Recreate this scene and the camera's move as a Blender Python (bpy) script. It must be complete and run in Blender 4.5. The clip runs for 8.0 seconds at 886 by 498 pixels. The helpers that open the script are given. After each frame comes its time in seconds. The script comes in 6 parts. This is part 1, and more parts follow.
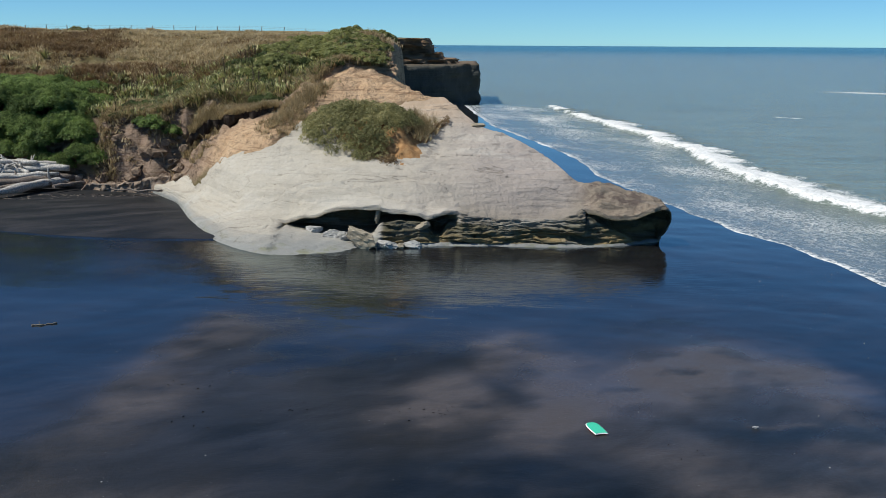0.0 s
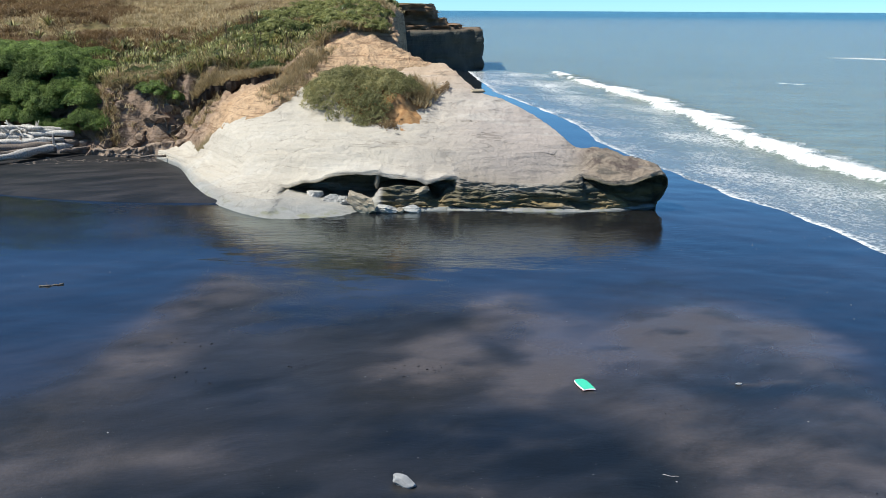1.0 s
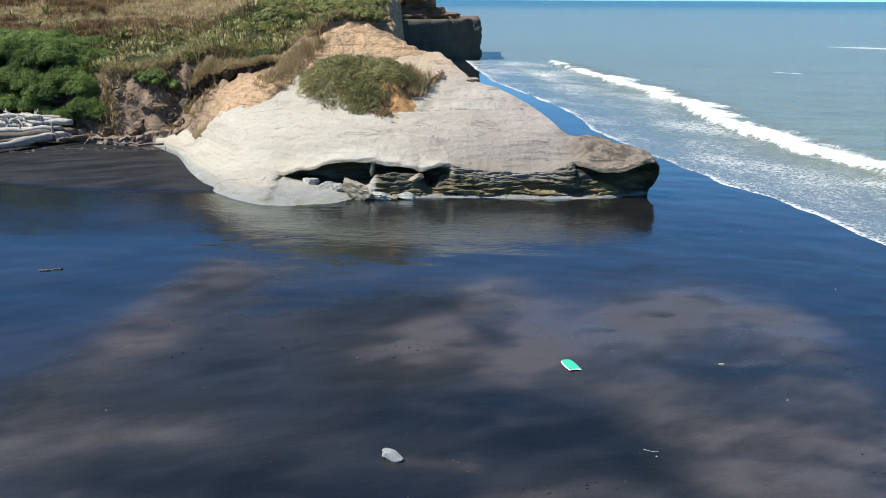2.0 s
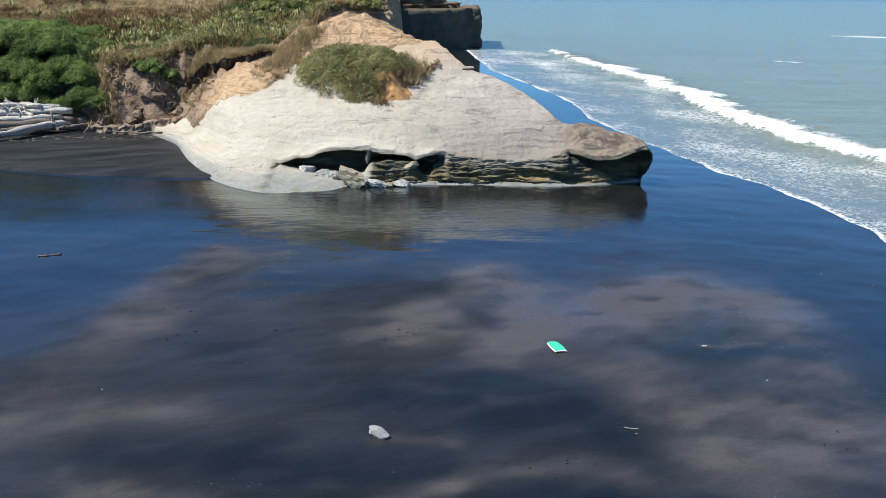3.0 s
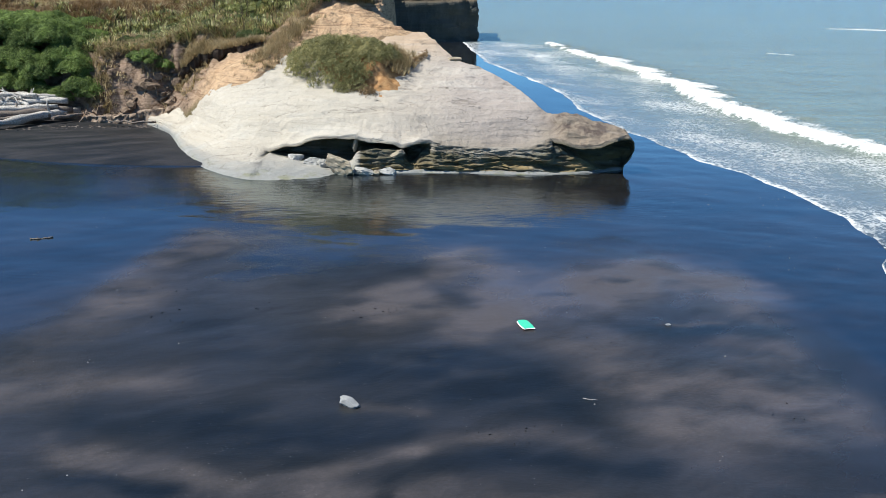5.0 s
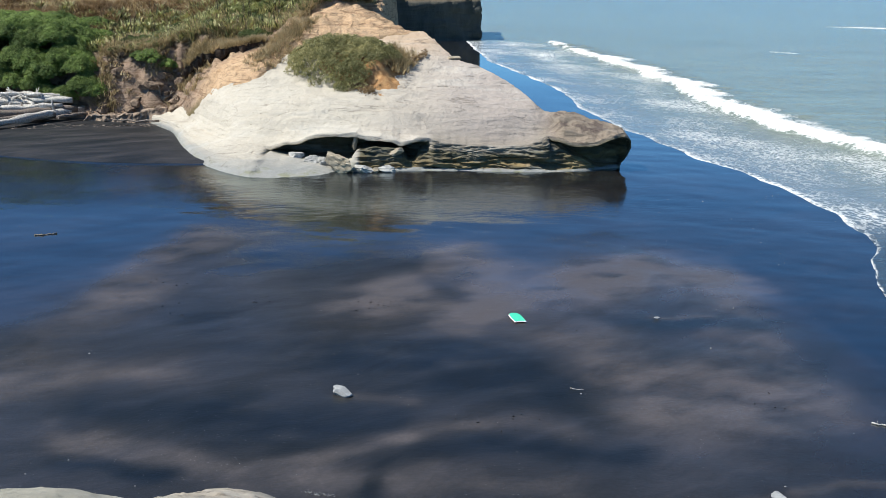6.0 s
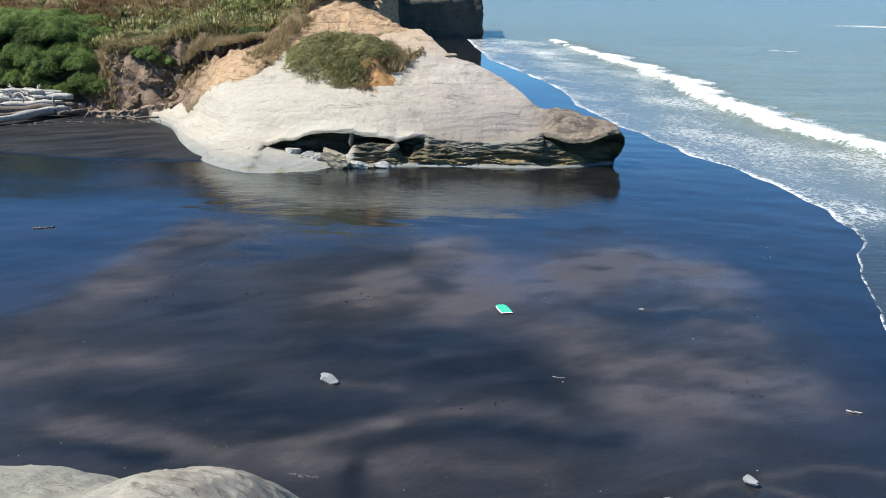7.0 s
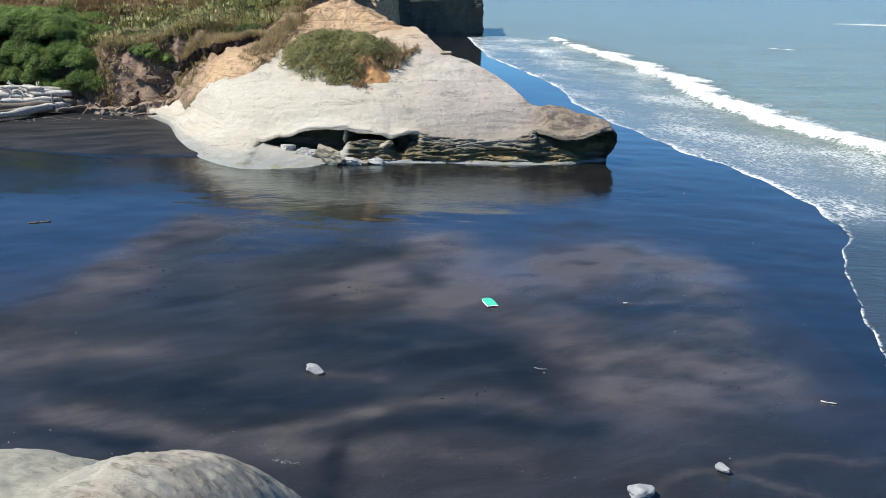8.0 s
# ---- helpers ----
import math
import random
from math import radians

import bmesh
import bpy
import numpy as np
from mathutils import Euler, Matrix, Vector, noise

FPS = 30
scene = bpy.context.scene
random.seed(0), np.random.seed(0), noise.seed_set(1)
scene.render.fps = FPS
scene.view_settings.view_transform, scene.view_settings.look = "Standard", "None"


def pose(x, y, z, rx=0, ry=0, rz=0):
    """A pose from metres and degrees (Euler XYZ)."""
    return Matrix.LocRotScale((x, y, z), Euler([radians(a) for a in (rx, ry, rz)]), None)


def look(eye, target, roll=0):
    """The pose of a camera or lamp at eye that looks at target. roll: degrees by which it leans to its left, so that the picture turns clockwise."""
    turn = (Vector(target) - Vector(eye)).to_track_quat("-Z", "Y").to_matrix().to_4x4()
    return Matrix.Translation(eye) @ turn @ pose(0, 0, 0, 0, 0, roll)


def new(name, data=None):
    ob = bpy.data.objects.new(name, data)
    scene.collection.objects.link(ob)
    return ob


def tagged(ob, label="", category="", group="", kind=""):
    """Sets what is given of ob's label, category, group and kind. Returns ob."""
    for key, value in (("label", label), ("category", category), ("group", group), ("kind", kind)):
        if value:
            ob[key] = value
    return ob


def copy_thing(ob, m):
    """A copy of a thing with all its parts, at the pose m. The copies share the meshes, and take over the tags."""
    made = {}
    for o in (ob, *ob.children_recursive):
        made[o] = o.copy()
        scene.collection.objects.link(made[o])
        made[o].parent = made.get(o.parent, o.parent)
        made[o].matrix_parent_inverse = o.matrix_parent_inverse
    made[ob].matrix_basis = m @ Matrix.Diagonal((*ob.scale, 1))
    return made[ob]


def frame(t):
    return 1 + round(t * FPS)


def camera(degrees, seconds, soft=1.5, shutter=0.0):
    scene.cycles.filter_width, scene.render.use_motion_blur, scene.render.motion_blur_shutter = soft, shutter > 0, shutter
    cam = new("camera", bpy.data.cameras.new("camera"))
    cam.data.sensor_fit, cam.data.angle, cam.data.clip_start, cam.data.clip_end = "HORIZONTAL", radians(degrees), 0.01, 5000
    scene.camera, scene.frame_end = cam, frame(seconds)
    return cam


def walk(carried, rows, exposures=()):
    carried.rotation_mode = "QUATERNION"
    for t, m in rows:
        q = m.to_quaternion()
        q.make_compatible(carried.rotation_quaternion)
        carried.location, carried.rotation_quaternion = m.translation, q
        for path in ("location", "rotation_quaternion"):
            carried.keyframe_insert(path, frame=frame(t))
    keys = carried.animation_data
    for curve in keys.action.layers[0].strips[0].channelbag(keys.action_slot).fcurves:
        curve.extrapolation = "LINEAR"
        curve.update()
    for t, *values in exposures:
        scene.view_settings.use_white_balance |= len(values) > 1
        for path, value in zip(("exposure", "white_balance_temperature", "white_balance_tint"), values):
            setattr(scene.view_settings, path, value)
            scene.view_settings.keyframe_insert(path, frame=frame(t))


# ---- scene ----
cam = camera(50.2, 8.0, soft=0.65)
METRES, EYE, TILT, LEAN, TURN = 7.82, 13.0, 0.36, 1.92, 0.0
ROWS = [
    (0.0, 0.0, 0.0, 0.0, 0.5, -12.69, -2.24),
    (0.1, 0.0056, -0.013, 0.0003, 0.53, -13.21, -2.24),
    (0.2, 0.0113, -0.026, 0.0005, 0.57, -13.71, -2.24),
    (0.3, 0.0169, -0.039, 0.0008, 0.6, -14.26, -2.23),
    (0.4, 0.0226, -0.052, 0.001, 0.64, -14.57, -2.23),
    (0.5, 0.0282, -0.065, 0.0013, 0.67, -14.58, -2.23),
    (1.0, 0.0533, -0.1284, 0.0073, 0.81, -14.69, -2.2),
    (1.5, 0.0739, -0.1865, 0.0084, 0.88, -14.8, -2.17),
    (2.0, 0.1002, -0.2394, 0.0092, 0.78, -15.3, -2.19),
    (3.5, 0.2072, -0.3774, 0.0117, 1.02, -16.04, -2.09),
    (4.0, 0.2458, -0.414, 0.0134, 1.07, -16.17, -2.12),
    (4.5, 0.2778, -0.4715, 0.0094, 0.95, -16.27, -2.2),
    (6.0, 0.3726, -0.644, 0.0273, 1.34, -16.41, -2.04),
    (6.5, 0.4124, -0.6955, 0.0275, 1.47, -16.44, -2.04),
    (7.0, 0.4546, -0.7405, 0.0258, 1.59, -16.5, -2.07),
    (7.5, 0.4953, -0.7816, 0.0285, 1.68, -16.57, -2.08),
    (8.0, 0.5393, -0.8222, 0.0329, 1.77, -16.63, -2.12),
]
EXPOSURES = [(0.0, -0.06, 6400, 8.0), (0.4, 0.33, 6400, 8.0), (1.5, 0.45, 6400, 8.0), (3.5, 0.5, 6400, 8.0), (8.0, 0.52, 6400, 8.0)]
walk(cam, [(t, pose(0, 0, EYE, TILT, LEAN, TURN) @ pose(METRES * x, METRES * y, METRES * z, 90 + pitch, roll, yaw)) for t, x, y, z, yaw, pitch, roll in ROWS], EXPOSURES)

# ---- world, sun, exposure ----
SUN_DIR = Vector((-0.76, -0.22, 1.15)).normalized()
world = bpy.data.worlds.new("sky")
scene.world = world
world.use_nodes = True
wn = world.node_tree
sky = wn.nodes.new("ShaderNodeTexSky")
sky.sky_type = "NISHITA"
sky.sun_disc = False
sky.sun_elevation = math.asin(SUN_DIR.z)
sky.sun_rotation = math.atan2(SUN_DIR.x, SUN_DIR.y)
sky.air_density, sky.dust_density, sky.ozone_density = 0.6, 0.0, 1.5
tint = wn.nodes.new("ShaderNodeMix")
tint.data_type, tint.blend_type = "RGBA", "MULTIPLY"
tint.inputs["Factor"].default_value = 1.0
tint.inputs["B"].default_value = (0.46, 0.80, 1.04, 1)
wn.links.new(sky.outputs["Color"], tint.inputs["A"])
wn.links.new(tint.outputs["Result"], wn.nodes["Background"].inputs["Color"])
wn.nodes["Background"].inputs["Strength"].default_value = 0.106
sun = new("sun", bpy.data.lights.new("sun", "SUN"))
sun.data.energy, sun.data.angle, sun.data.color = 5.0, radians(0.53), (1.0, 0.965, 0.89)
sun.matrix_world = look(SUN_DIR * 100, (0, 0, 0))
scene.view_settings.exposure = 0.0

# ---- small helpers ----
SEA = -0.65
rng = random.Random(7)


def smooth(a, b, x):
    t = min(1.0, max(0.0, (x - a) / (b - a)))
    return t * t * (3 - 2 * t)


def nsmooth(a, b, x):
    t = np.clip((x - a) / (b - a), 0, 1)
    return t * t * (3 - 2 * t)


def line(x, knots):
    """Value at x of a smooth curve through (x, value) knots."""
    if x <= knots[0][0]:
        return knots[0][1]
    for (a, va), (b, vb) in zip(knots, knots[1:]):
        if x <= b:
            t = (x - a) / (b - a)
            return va + (vb - va) * t
    return knots[-1][1]


def soft_line(x, knots, r=0.8):
    return (line(x - r, knots) + 2 * line(x, knots) + line(x + r, knots)) / 4


def fbm(x, y, z, octaves=4, rough=0.5):
    s, a, f = 0.0, 1.0, 1.0
    for _ in range(octaves):
        s += a * noise.noise((x * f, y * f, z * f))
        a, f = a * rough, f * 2.03
    return s


def sheet(name, grid, material, closed=False):
    """A mesh object from rows of points of equal length."""
    rows, cols = len(grid), len(grid[0])
    verts = [p for row in grid for p in row]
    faces = []
    for i in range(rows - 1):
        for j in range(cols - (0 if closed else 1)):
            k = (j + 1) % cols
            faces.append((i * cols + j, i * cols + k, (i + 1) * cols + k, (i + 1) * cols + j))
    me = bpy.data.meshes.new(name)
    me.from_pydata(verts, [], faces)
    me.polygons.foreach_set("use_smooth", [True] * len(faces))
    me.materials.append(material)
    me.update()
    return me


def part(name, bm, material, parent, label=""):
    """Links a bmesh, or a finished mesh, as one mesh object under a thing or a part."""
    if isinstance(bm, bpy.types.Mesh):
        me = bm
    else:
        me = bpy.data.meshes.new(name)
        bm.to_mesh(me)
        bm.free()
    if material and not me.materials:
        me.materials.append(material)
    ob = new(name, me)
    ob.parent = parent
    return tagged(ob, label)


def spaced(start, stop, steps):
    """Values from start to stop whose step grows from the first to the second number in steps."""
    out, v, s = [start], start, steps[0]
    while v < stop:
        v += s
        s = min(steps[1], s * steps[2])
        out.append(v)
    return out


# ---- materials ----
def material(name, rough=0.8, spec=0.3):
    m = bpy.data.materials.new(name)
    m.use_nodes = True
    b = m.node_tree.nodes["Principled BSDF"]
    b.inputs["Roughness"].default_value = rough
    b.inputs["Specular IOR Level"].default_value = spec
    return m, m.node_tree, b


def node(nt, kind, **inputs):
    n = nt.nodes.new(kind)
    for k, v in inputs.items():
        n.inputs[k.replace("_", " ")].default_value = v
    return n


def coords(nt, scale=(1, 1, 1), offset=(0, 0, 0), turn=0.0):
    g = nt.nodes.new("ShaderNodeNewGeometry")
    mp = nt.nodes.new("ShaderNodeMapping")
    mp.inputs["Scale"].default_value = scale
    mp.inputs["Location"].default_value = offset
    mp.inputs["Rotation"].default_value = (0, 0, radians(turn))
    nt.links.new(g.outputs["Position"], mp.inputs["Vector"])
    return mp.outputs["Vector"]


def noise_tex(nt, vec, scale, detail=4.0, rough=0.55, distort=0.0):
    n = node(nt, "ShaderNodeTexNoise", Scale=scale, Detail=detail, Roughness=rough, Distortion=distort)
    nt.links.new(vec, n.inputs["Vector"])
    return n.outputs["Fac"]


def ramp(nt, fac, stops):
    r = nt.nodes.new("ShaderNodeValToRGB")
    e = r.color_ramp.elements
    while len(e) < len(stops):
        e.new(0.5)
    for el, (pos, col) in zip(e, stops):
        el.position = pos
        el.color = (*col, 1) if isinstance(col, tuple) else (col, col, col, 1)
    nt.links.new(fac, r.inputs["Fac"])
    return r.outputs["Color"]


def mix(nt, fac, a, b, mode="MIX"):
    m = nt.nodes.new("ShaderNodeMix")
    m.data_type, m.blend_type = "RGBA", mode
    for sock, v in ((m.inputs["Factor"], fac), (m.inputs["A"], a), (m.inputs["B"], b)):
        if isinstance(v, bpy.types.NodeSocket):
            nt.links.new(v, sock)
        elif isinstance(v, tuple):
            sock.default_value = (*v, 1)
        else:
            sock.default_value = v
    return m.outputs["Result"]


def maths(nt, op, a, b=0.0, clamp=False):
    m = nt.nodes.new("ShaderNodeMath")
    m.operation, m.use_clamp = op, clamp
    for sock, v in ((m.inputs[0], a), (m.inputs[1], b)):
        if isinstance(v, bpy.types.NodeSocket):
            nt.links.new(v, sock)
        else:
            sock.default_value = v
    return m.outputs[0]


def between(nt, v, a, b):
    m = nt.nodes.new("ShaderNodeMapRange")
    m.interpolation_type = "SMOOTHSTEP"
    m.inputs["From Min"].default_value, m.inputs["From Max"].default_value = a, b
    nt.links.new(v, m.inputs["Value"])
    return m.outputs["Result"]


def bump(nt, bsdf, height, strength=0.5, distance=0.05):
    b = node(nt, "ShaderNodeBump", Strength=strength, Distance=distance)
    nt.links.new(height, b.inputs["Height"])
    nt.links.new(b.outputs["Normal"], bsdf.inputs["Normal"])


def attr(nt, name):
    a = nt.nodes.new("ShaderNodeAttribute")
    a.attribute_name = name
    return a.outputs["Fac"]


def axis(nt, k, normal=False):
    g = nt.nodes.new("ShaderNodeNewGeometry")
    s = nt.nodes.new("ShaderNodeSeparateXYZ")
    nt.links.new(g.outputs["Normal" if normal else "Position"], s.inputs[0])
    return s.outputs[k]


def blob(nt, x, y, rx, ry, turn=0.0):
    """1 inside an ellipse on the plan, fading to 0 at its rim."""
    c, s = math.cos(radians(turn)), math.sin(radians(turn))
    px, py = axis(nt, "X"), axis(nt, "Y")
    dx, dy = maths(nt, "SUBTRACT", px, x), maths(nt, "SUBTRACT", py, y)
    u = maths(nt, "DIVIDE", maths(nt, "ADD", maths(nt, "MULTIPLY", dx, c), maths(nt, "MULTIPLY", dy, s)), rx)
    v = maths(nt, "DIVIDE", maths(nt, "SUBTRACT", maths(nt, "MULTIPLY", dy, c), maths(nt, "MULTIPLY", dx, s)), ry)
    d = maths(nt, "SQRT", maths(nt, "ADD", maths(nt, "MULTIPLY", u, u), maths(nt, "MULTIPLY", v, v)))
    return between(nt, d, 1.45, 0.15)


def sand_material():
    m, nt, b = material("black_sand", 0.4, 0.5)
    # flow warps, so that the veils swirl
    wx = maths(nt, "SUBTRACT", noise_tex(nt, coords(nt, (1, 1, 1), (3, 9, 0)), 0.16, 3), 0.5)
    wy = maths(nt, "SUBTRACT", noise_tex(nt, coords(nt, (1, 1, 1), (31, 2, 0)), 0.16, 3), 0.5)
    px = maths(nt, "ADD", axis(nt, "X"), maths(nt, "MULTIPLY", wx, 3.5))
    py = maths(nt, "ADD", axis(nt, "Y"), maths(nt, "MULTIPLY", wy, 3.5))
    pos = nt.nodes.new("ShaderNodeCombineXYZ")
    nt.links.new(px, pos.inputs["X"])
    nt.links.new(py, pos.inputs["Y"])

    def warped(scale, turn):
        mp = nt.nodes.new("ShaderNodeMapping")
        mp.inputs["Scale"].default_value = scale
        spin = nt.nodes.new("ShaderNodeMapping")
        spin.inputs["Rotation"].default_value = (0, 0, radians(-turn))
        nt.links.new(pos.outputs[0], spin.inputs["Vector"])
        nt.links.new(spin.outputs["Vector"], mp.inputs["Vector"])
        return mp.outputs["Vector"]

    def centred(v, k):
        return maths(nt, "MULTIPLY", maths(nt, "SUBTRACT", v, 0.5), k)

    streak = noise_tex(nt, warped((0.42, 1.5, 1), 42), 0.42, 5, 0.5, 0.3)
    flow = noise_tex(nt, warped((0.40, 1.6, 1), 28), 0.7, 7, 0.6, 0.5)
    fine = noise_tex(nt, coords(nt), 9.0, 6, 0.7)
    wisp = noise_tex(nt, warped((0.5, 1.8, 1), 35), 2.4, 7, 0.7, 0.6)
    tone = maths(nt, "ADD", attr(nt, "tone"), maths(nt, "ADD", centred(streak, 0.34), maths(nt, "ADD", centred(flow, 0.26), centred(wisp, 0.22))))
    # the upper beach behind the wet pan is dry
    dry = between(nt, attr(nt, "dry"), 0.35, 0.65)
    tone = maths(nt, "ADD", tone, maths(nt, "MULTIPLY", dry, between_to(nt, maths(nt, "ADD", streak, centred(flow, 0.5)), 0.02, 0.66)), True)
    col = ramp(nt, tone, [(0.0, (0.0075, 0.0078, 0.0088)), (0.25, (0.0140, 0.0140, 0.0150)), (0.48, (0.0270, 0.0252, 0.0260)), (0.74, (0.058, 0.0515, 0.0520)), (1.0, (0.088, 0.0765, 0.0760))])
    col = mix(nt, between(nt, fine, 0.35, 0.75), mix(nt, 0.28, col, (0.004, 0.004, 0.004)), col)
    grit = noise_tex(nt, coords(nt), 26.0, 2, 0.5)
    col = mix(nt, maths(nt, "MULTIPLY", between(nt, grit, 0.72, 0.78), 0.5), col, (0.20, 0.18, 0.16))
    nt.links.new(col, b.inputs["Base Color"])
    # a film of water makes the pan a mirror; away from it the sand is only moist
    wet = maths(nt, "ADD", attr(nt, "wet"), maths(nt, "ADD", centred(streak, 0.30), centred(flow, 0.25)))
    wet = maths(nt, "SUBTRACT", wet, maths(nt, "MULTIPLY", dry, 0.75), True)
    nt.links.new(ramp(nt, wet, [(0.0, 0.50), (0.3, 0.36), (0.6, 0.17), (0.9, 0.065)]), b.inputs["Roughness"])
    b.inputs["IOR"].default_value = 1.62
    b.inputs["Specular Tint"].default_value = (0.38, 0.90, 1.0, 1)
    nt.links.new(ramp(nt, wet, [(0.0, 0.12), (0.25, 0.21), (0.6, 0.52), (0.95, 1.0)]), b.inputs["Specular IOR Level"])
    ripple = noise_tex(nt, coords(nt, (0.4, 2.6, 1), (0, 0, 0), 4), 1.4, 5, 0.55, 0.4)
    h = maths(nt, "ADD", maths(nt, "MULTIPLY", maths(nt, "MULTIPLY", ripple, between(nt, noise_tex(nt, coords(nt, (0.3, 1, 1), (4, 0, 0)), 0.18, 3), 0.35, 0.7)), 0.006), maths(nt, "MULTIPLY", maths(nt, "MULTIPLY", fine, maths(nt, "SUBTRACT", 1.0, wet, True)), 0.013))
    h = maths(nt, "ADD", h, maths(nt, "MULTIPLY", maths(nt, "MULTIPLY", ripple, blob(nt, -1, 53, 16, 7, 2)), 0.022))
    bump(nt, b, h, 1.0, 1.0)
    return m


def between_to(nt, v, lo, hi):
    m = nt.nodes.new("ShaderNodeMapRange")
    m.inputs["To Min"].default_value, m.inputs["To Max"].default_value = lo, hi
    nt.links.new(v, m.inputs["Value"])
    return m.outputs["Result"]


# veils of paler sand, and dark scoured hollows between them: three points of a line on the plan, its half width, its weight
VEILS = [
    ((-9.8, 40.6), (-11.2, 35.3), (-10.9, 30.4), 1.4, 0.30), ((-10.9, 30.4), (-11.8, 26.4), (-11.5, 23.3), 1.4, 0.10), ((-12.0, 22.2), (-9.3, 23.8), (-7.4, 24.2), 1.2, 0.26),
    ((3.3, 40.0), (0.2, 34.0), (-1.8, 30.6), 1.25, 0.46), ((-1.7, 28.6), (-0.4, 31.0), (1.4, 32.6), 1.5, 0.16), ((4.5, 37.0), (4.3, 33.0), (2.6, 29.6), 1.1, 0.36),
    ((4.7, 32.6), (7.3, 34.8), (10.2, 37.3), 1.6, 0.40), ((9.1, 35.3), (11.8, 39.4), (14.8, 36.1), 1.6, 0.40), ((14.8, 36.1), (14.4, 32.0), (14.2, 28.2), 1.5, 0.26), ((6.9, 27.6), (9.1, 24.4), (13.7, 24.9), 2.0, 0.34), ((7.4, 22.4), (10.9, 21.8), (14.6, 23.0), 1.3, 0.24),
]
SWIRLS = [
    ((-2.2, 17.4), (-1.0, 19.1), (0.9, 20.1), 0.36, 0.50), ((0.9, 20.1), (3.3, 21.3), (5.4, 21.4), 0.45, 0.30), ((-2.4, 16.6), (-0.3, 17.3), (1.9, 17.8), 0.55, 0.42), ((-7.4, 19.5), (-5.5, 19.0), (-2.5, 17.7), 0.55, 0.36), ((-9.2, 19.6), (-7.8, 18.6), (-6.6, 18.7), 0.30, 0.28),
    ((11.9, 17.9), (13.9, 18.4), (16.4, 19.1), 0.16, 0.34), ((11.8, 17.2), (13.1, 16.9), (15.4, 16.5), 0.15, 0.34), ((11.2, 17.3), (9.9, 16.7), (9.2, 16.2), 0.20, 0.24), ((-0.6, 22.8), (0.4, 22.6), (1.2, 22.5), 0.24, 0.34), ((10.9, 31.1), (11.9, 31.0), (13.2, 31.4), 0.16, 0.25), ((2.4, 16.5), (3.6, 17.6), (5.4, 17.7), 0.5, 0.22),
]
HOLLOWS = [
    ((-8.4, 37.4), (-4.3, 36.4), (0.2, 37.4), 1.7, -0.26), ((0.6, 36.6), (2.0, 34.6), (2.6, 33.4), 0.7, -0.24), ((-7.1, 29.2), (-5.0, 27.4), (-2.8, 28.6), 1.8, -0.16), ((-0.9, 26.2), (2.4, 26.6), (5.0, 26.8), 1.5, -0.30), ((2.6, 24.6), (4.9, 24.4), (6.3, 22.8), 1.5, -0.32),
    ((8.9, 30.6), (11.6, 30.0), (14.4, 30.6), 0.7, -0.28), ((-4.6, 21.2), (-2.2, 19.6), (0.0, 21.6), 1.3, -0.30), ((-7.8, 17.6), (-6.7, 17.9), (-5.1, 17.2), 0.45, -0.36), ((0.8, 18.3), (0.9, 17.0), (1.0, 15.2), 0.40, -0.34), ((1.9, 19.0), (4.6, 19.9), (7.2, 19.8), 0.75, -0.26), ((-8.4, 20.9), (-5.6, 21.2), (-3.4, 22.2), 0.8, -0.18),
]
# front rim of the wet pan, x and y
PAN_RIM = [(-30, 27), (-15, 29.5), (-12.8, 32.5), (-12.2, 36.2), (-10.3, 41.5), (-7, 40.4), (-3.5, 40.0), (0.5, 39.4), (3.4, 39.2), (6, 38.0), (8.5, 41.5), (12, 43), (15.4, 40.0), (17, 33), (18, 26), (19, 12)]


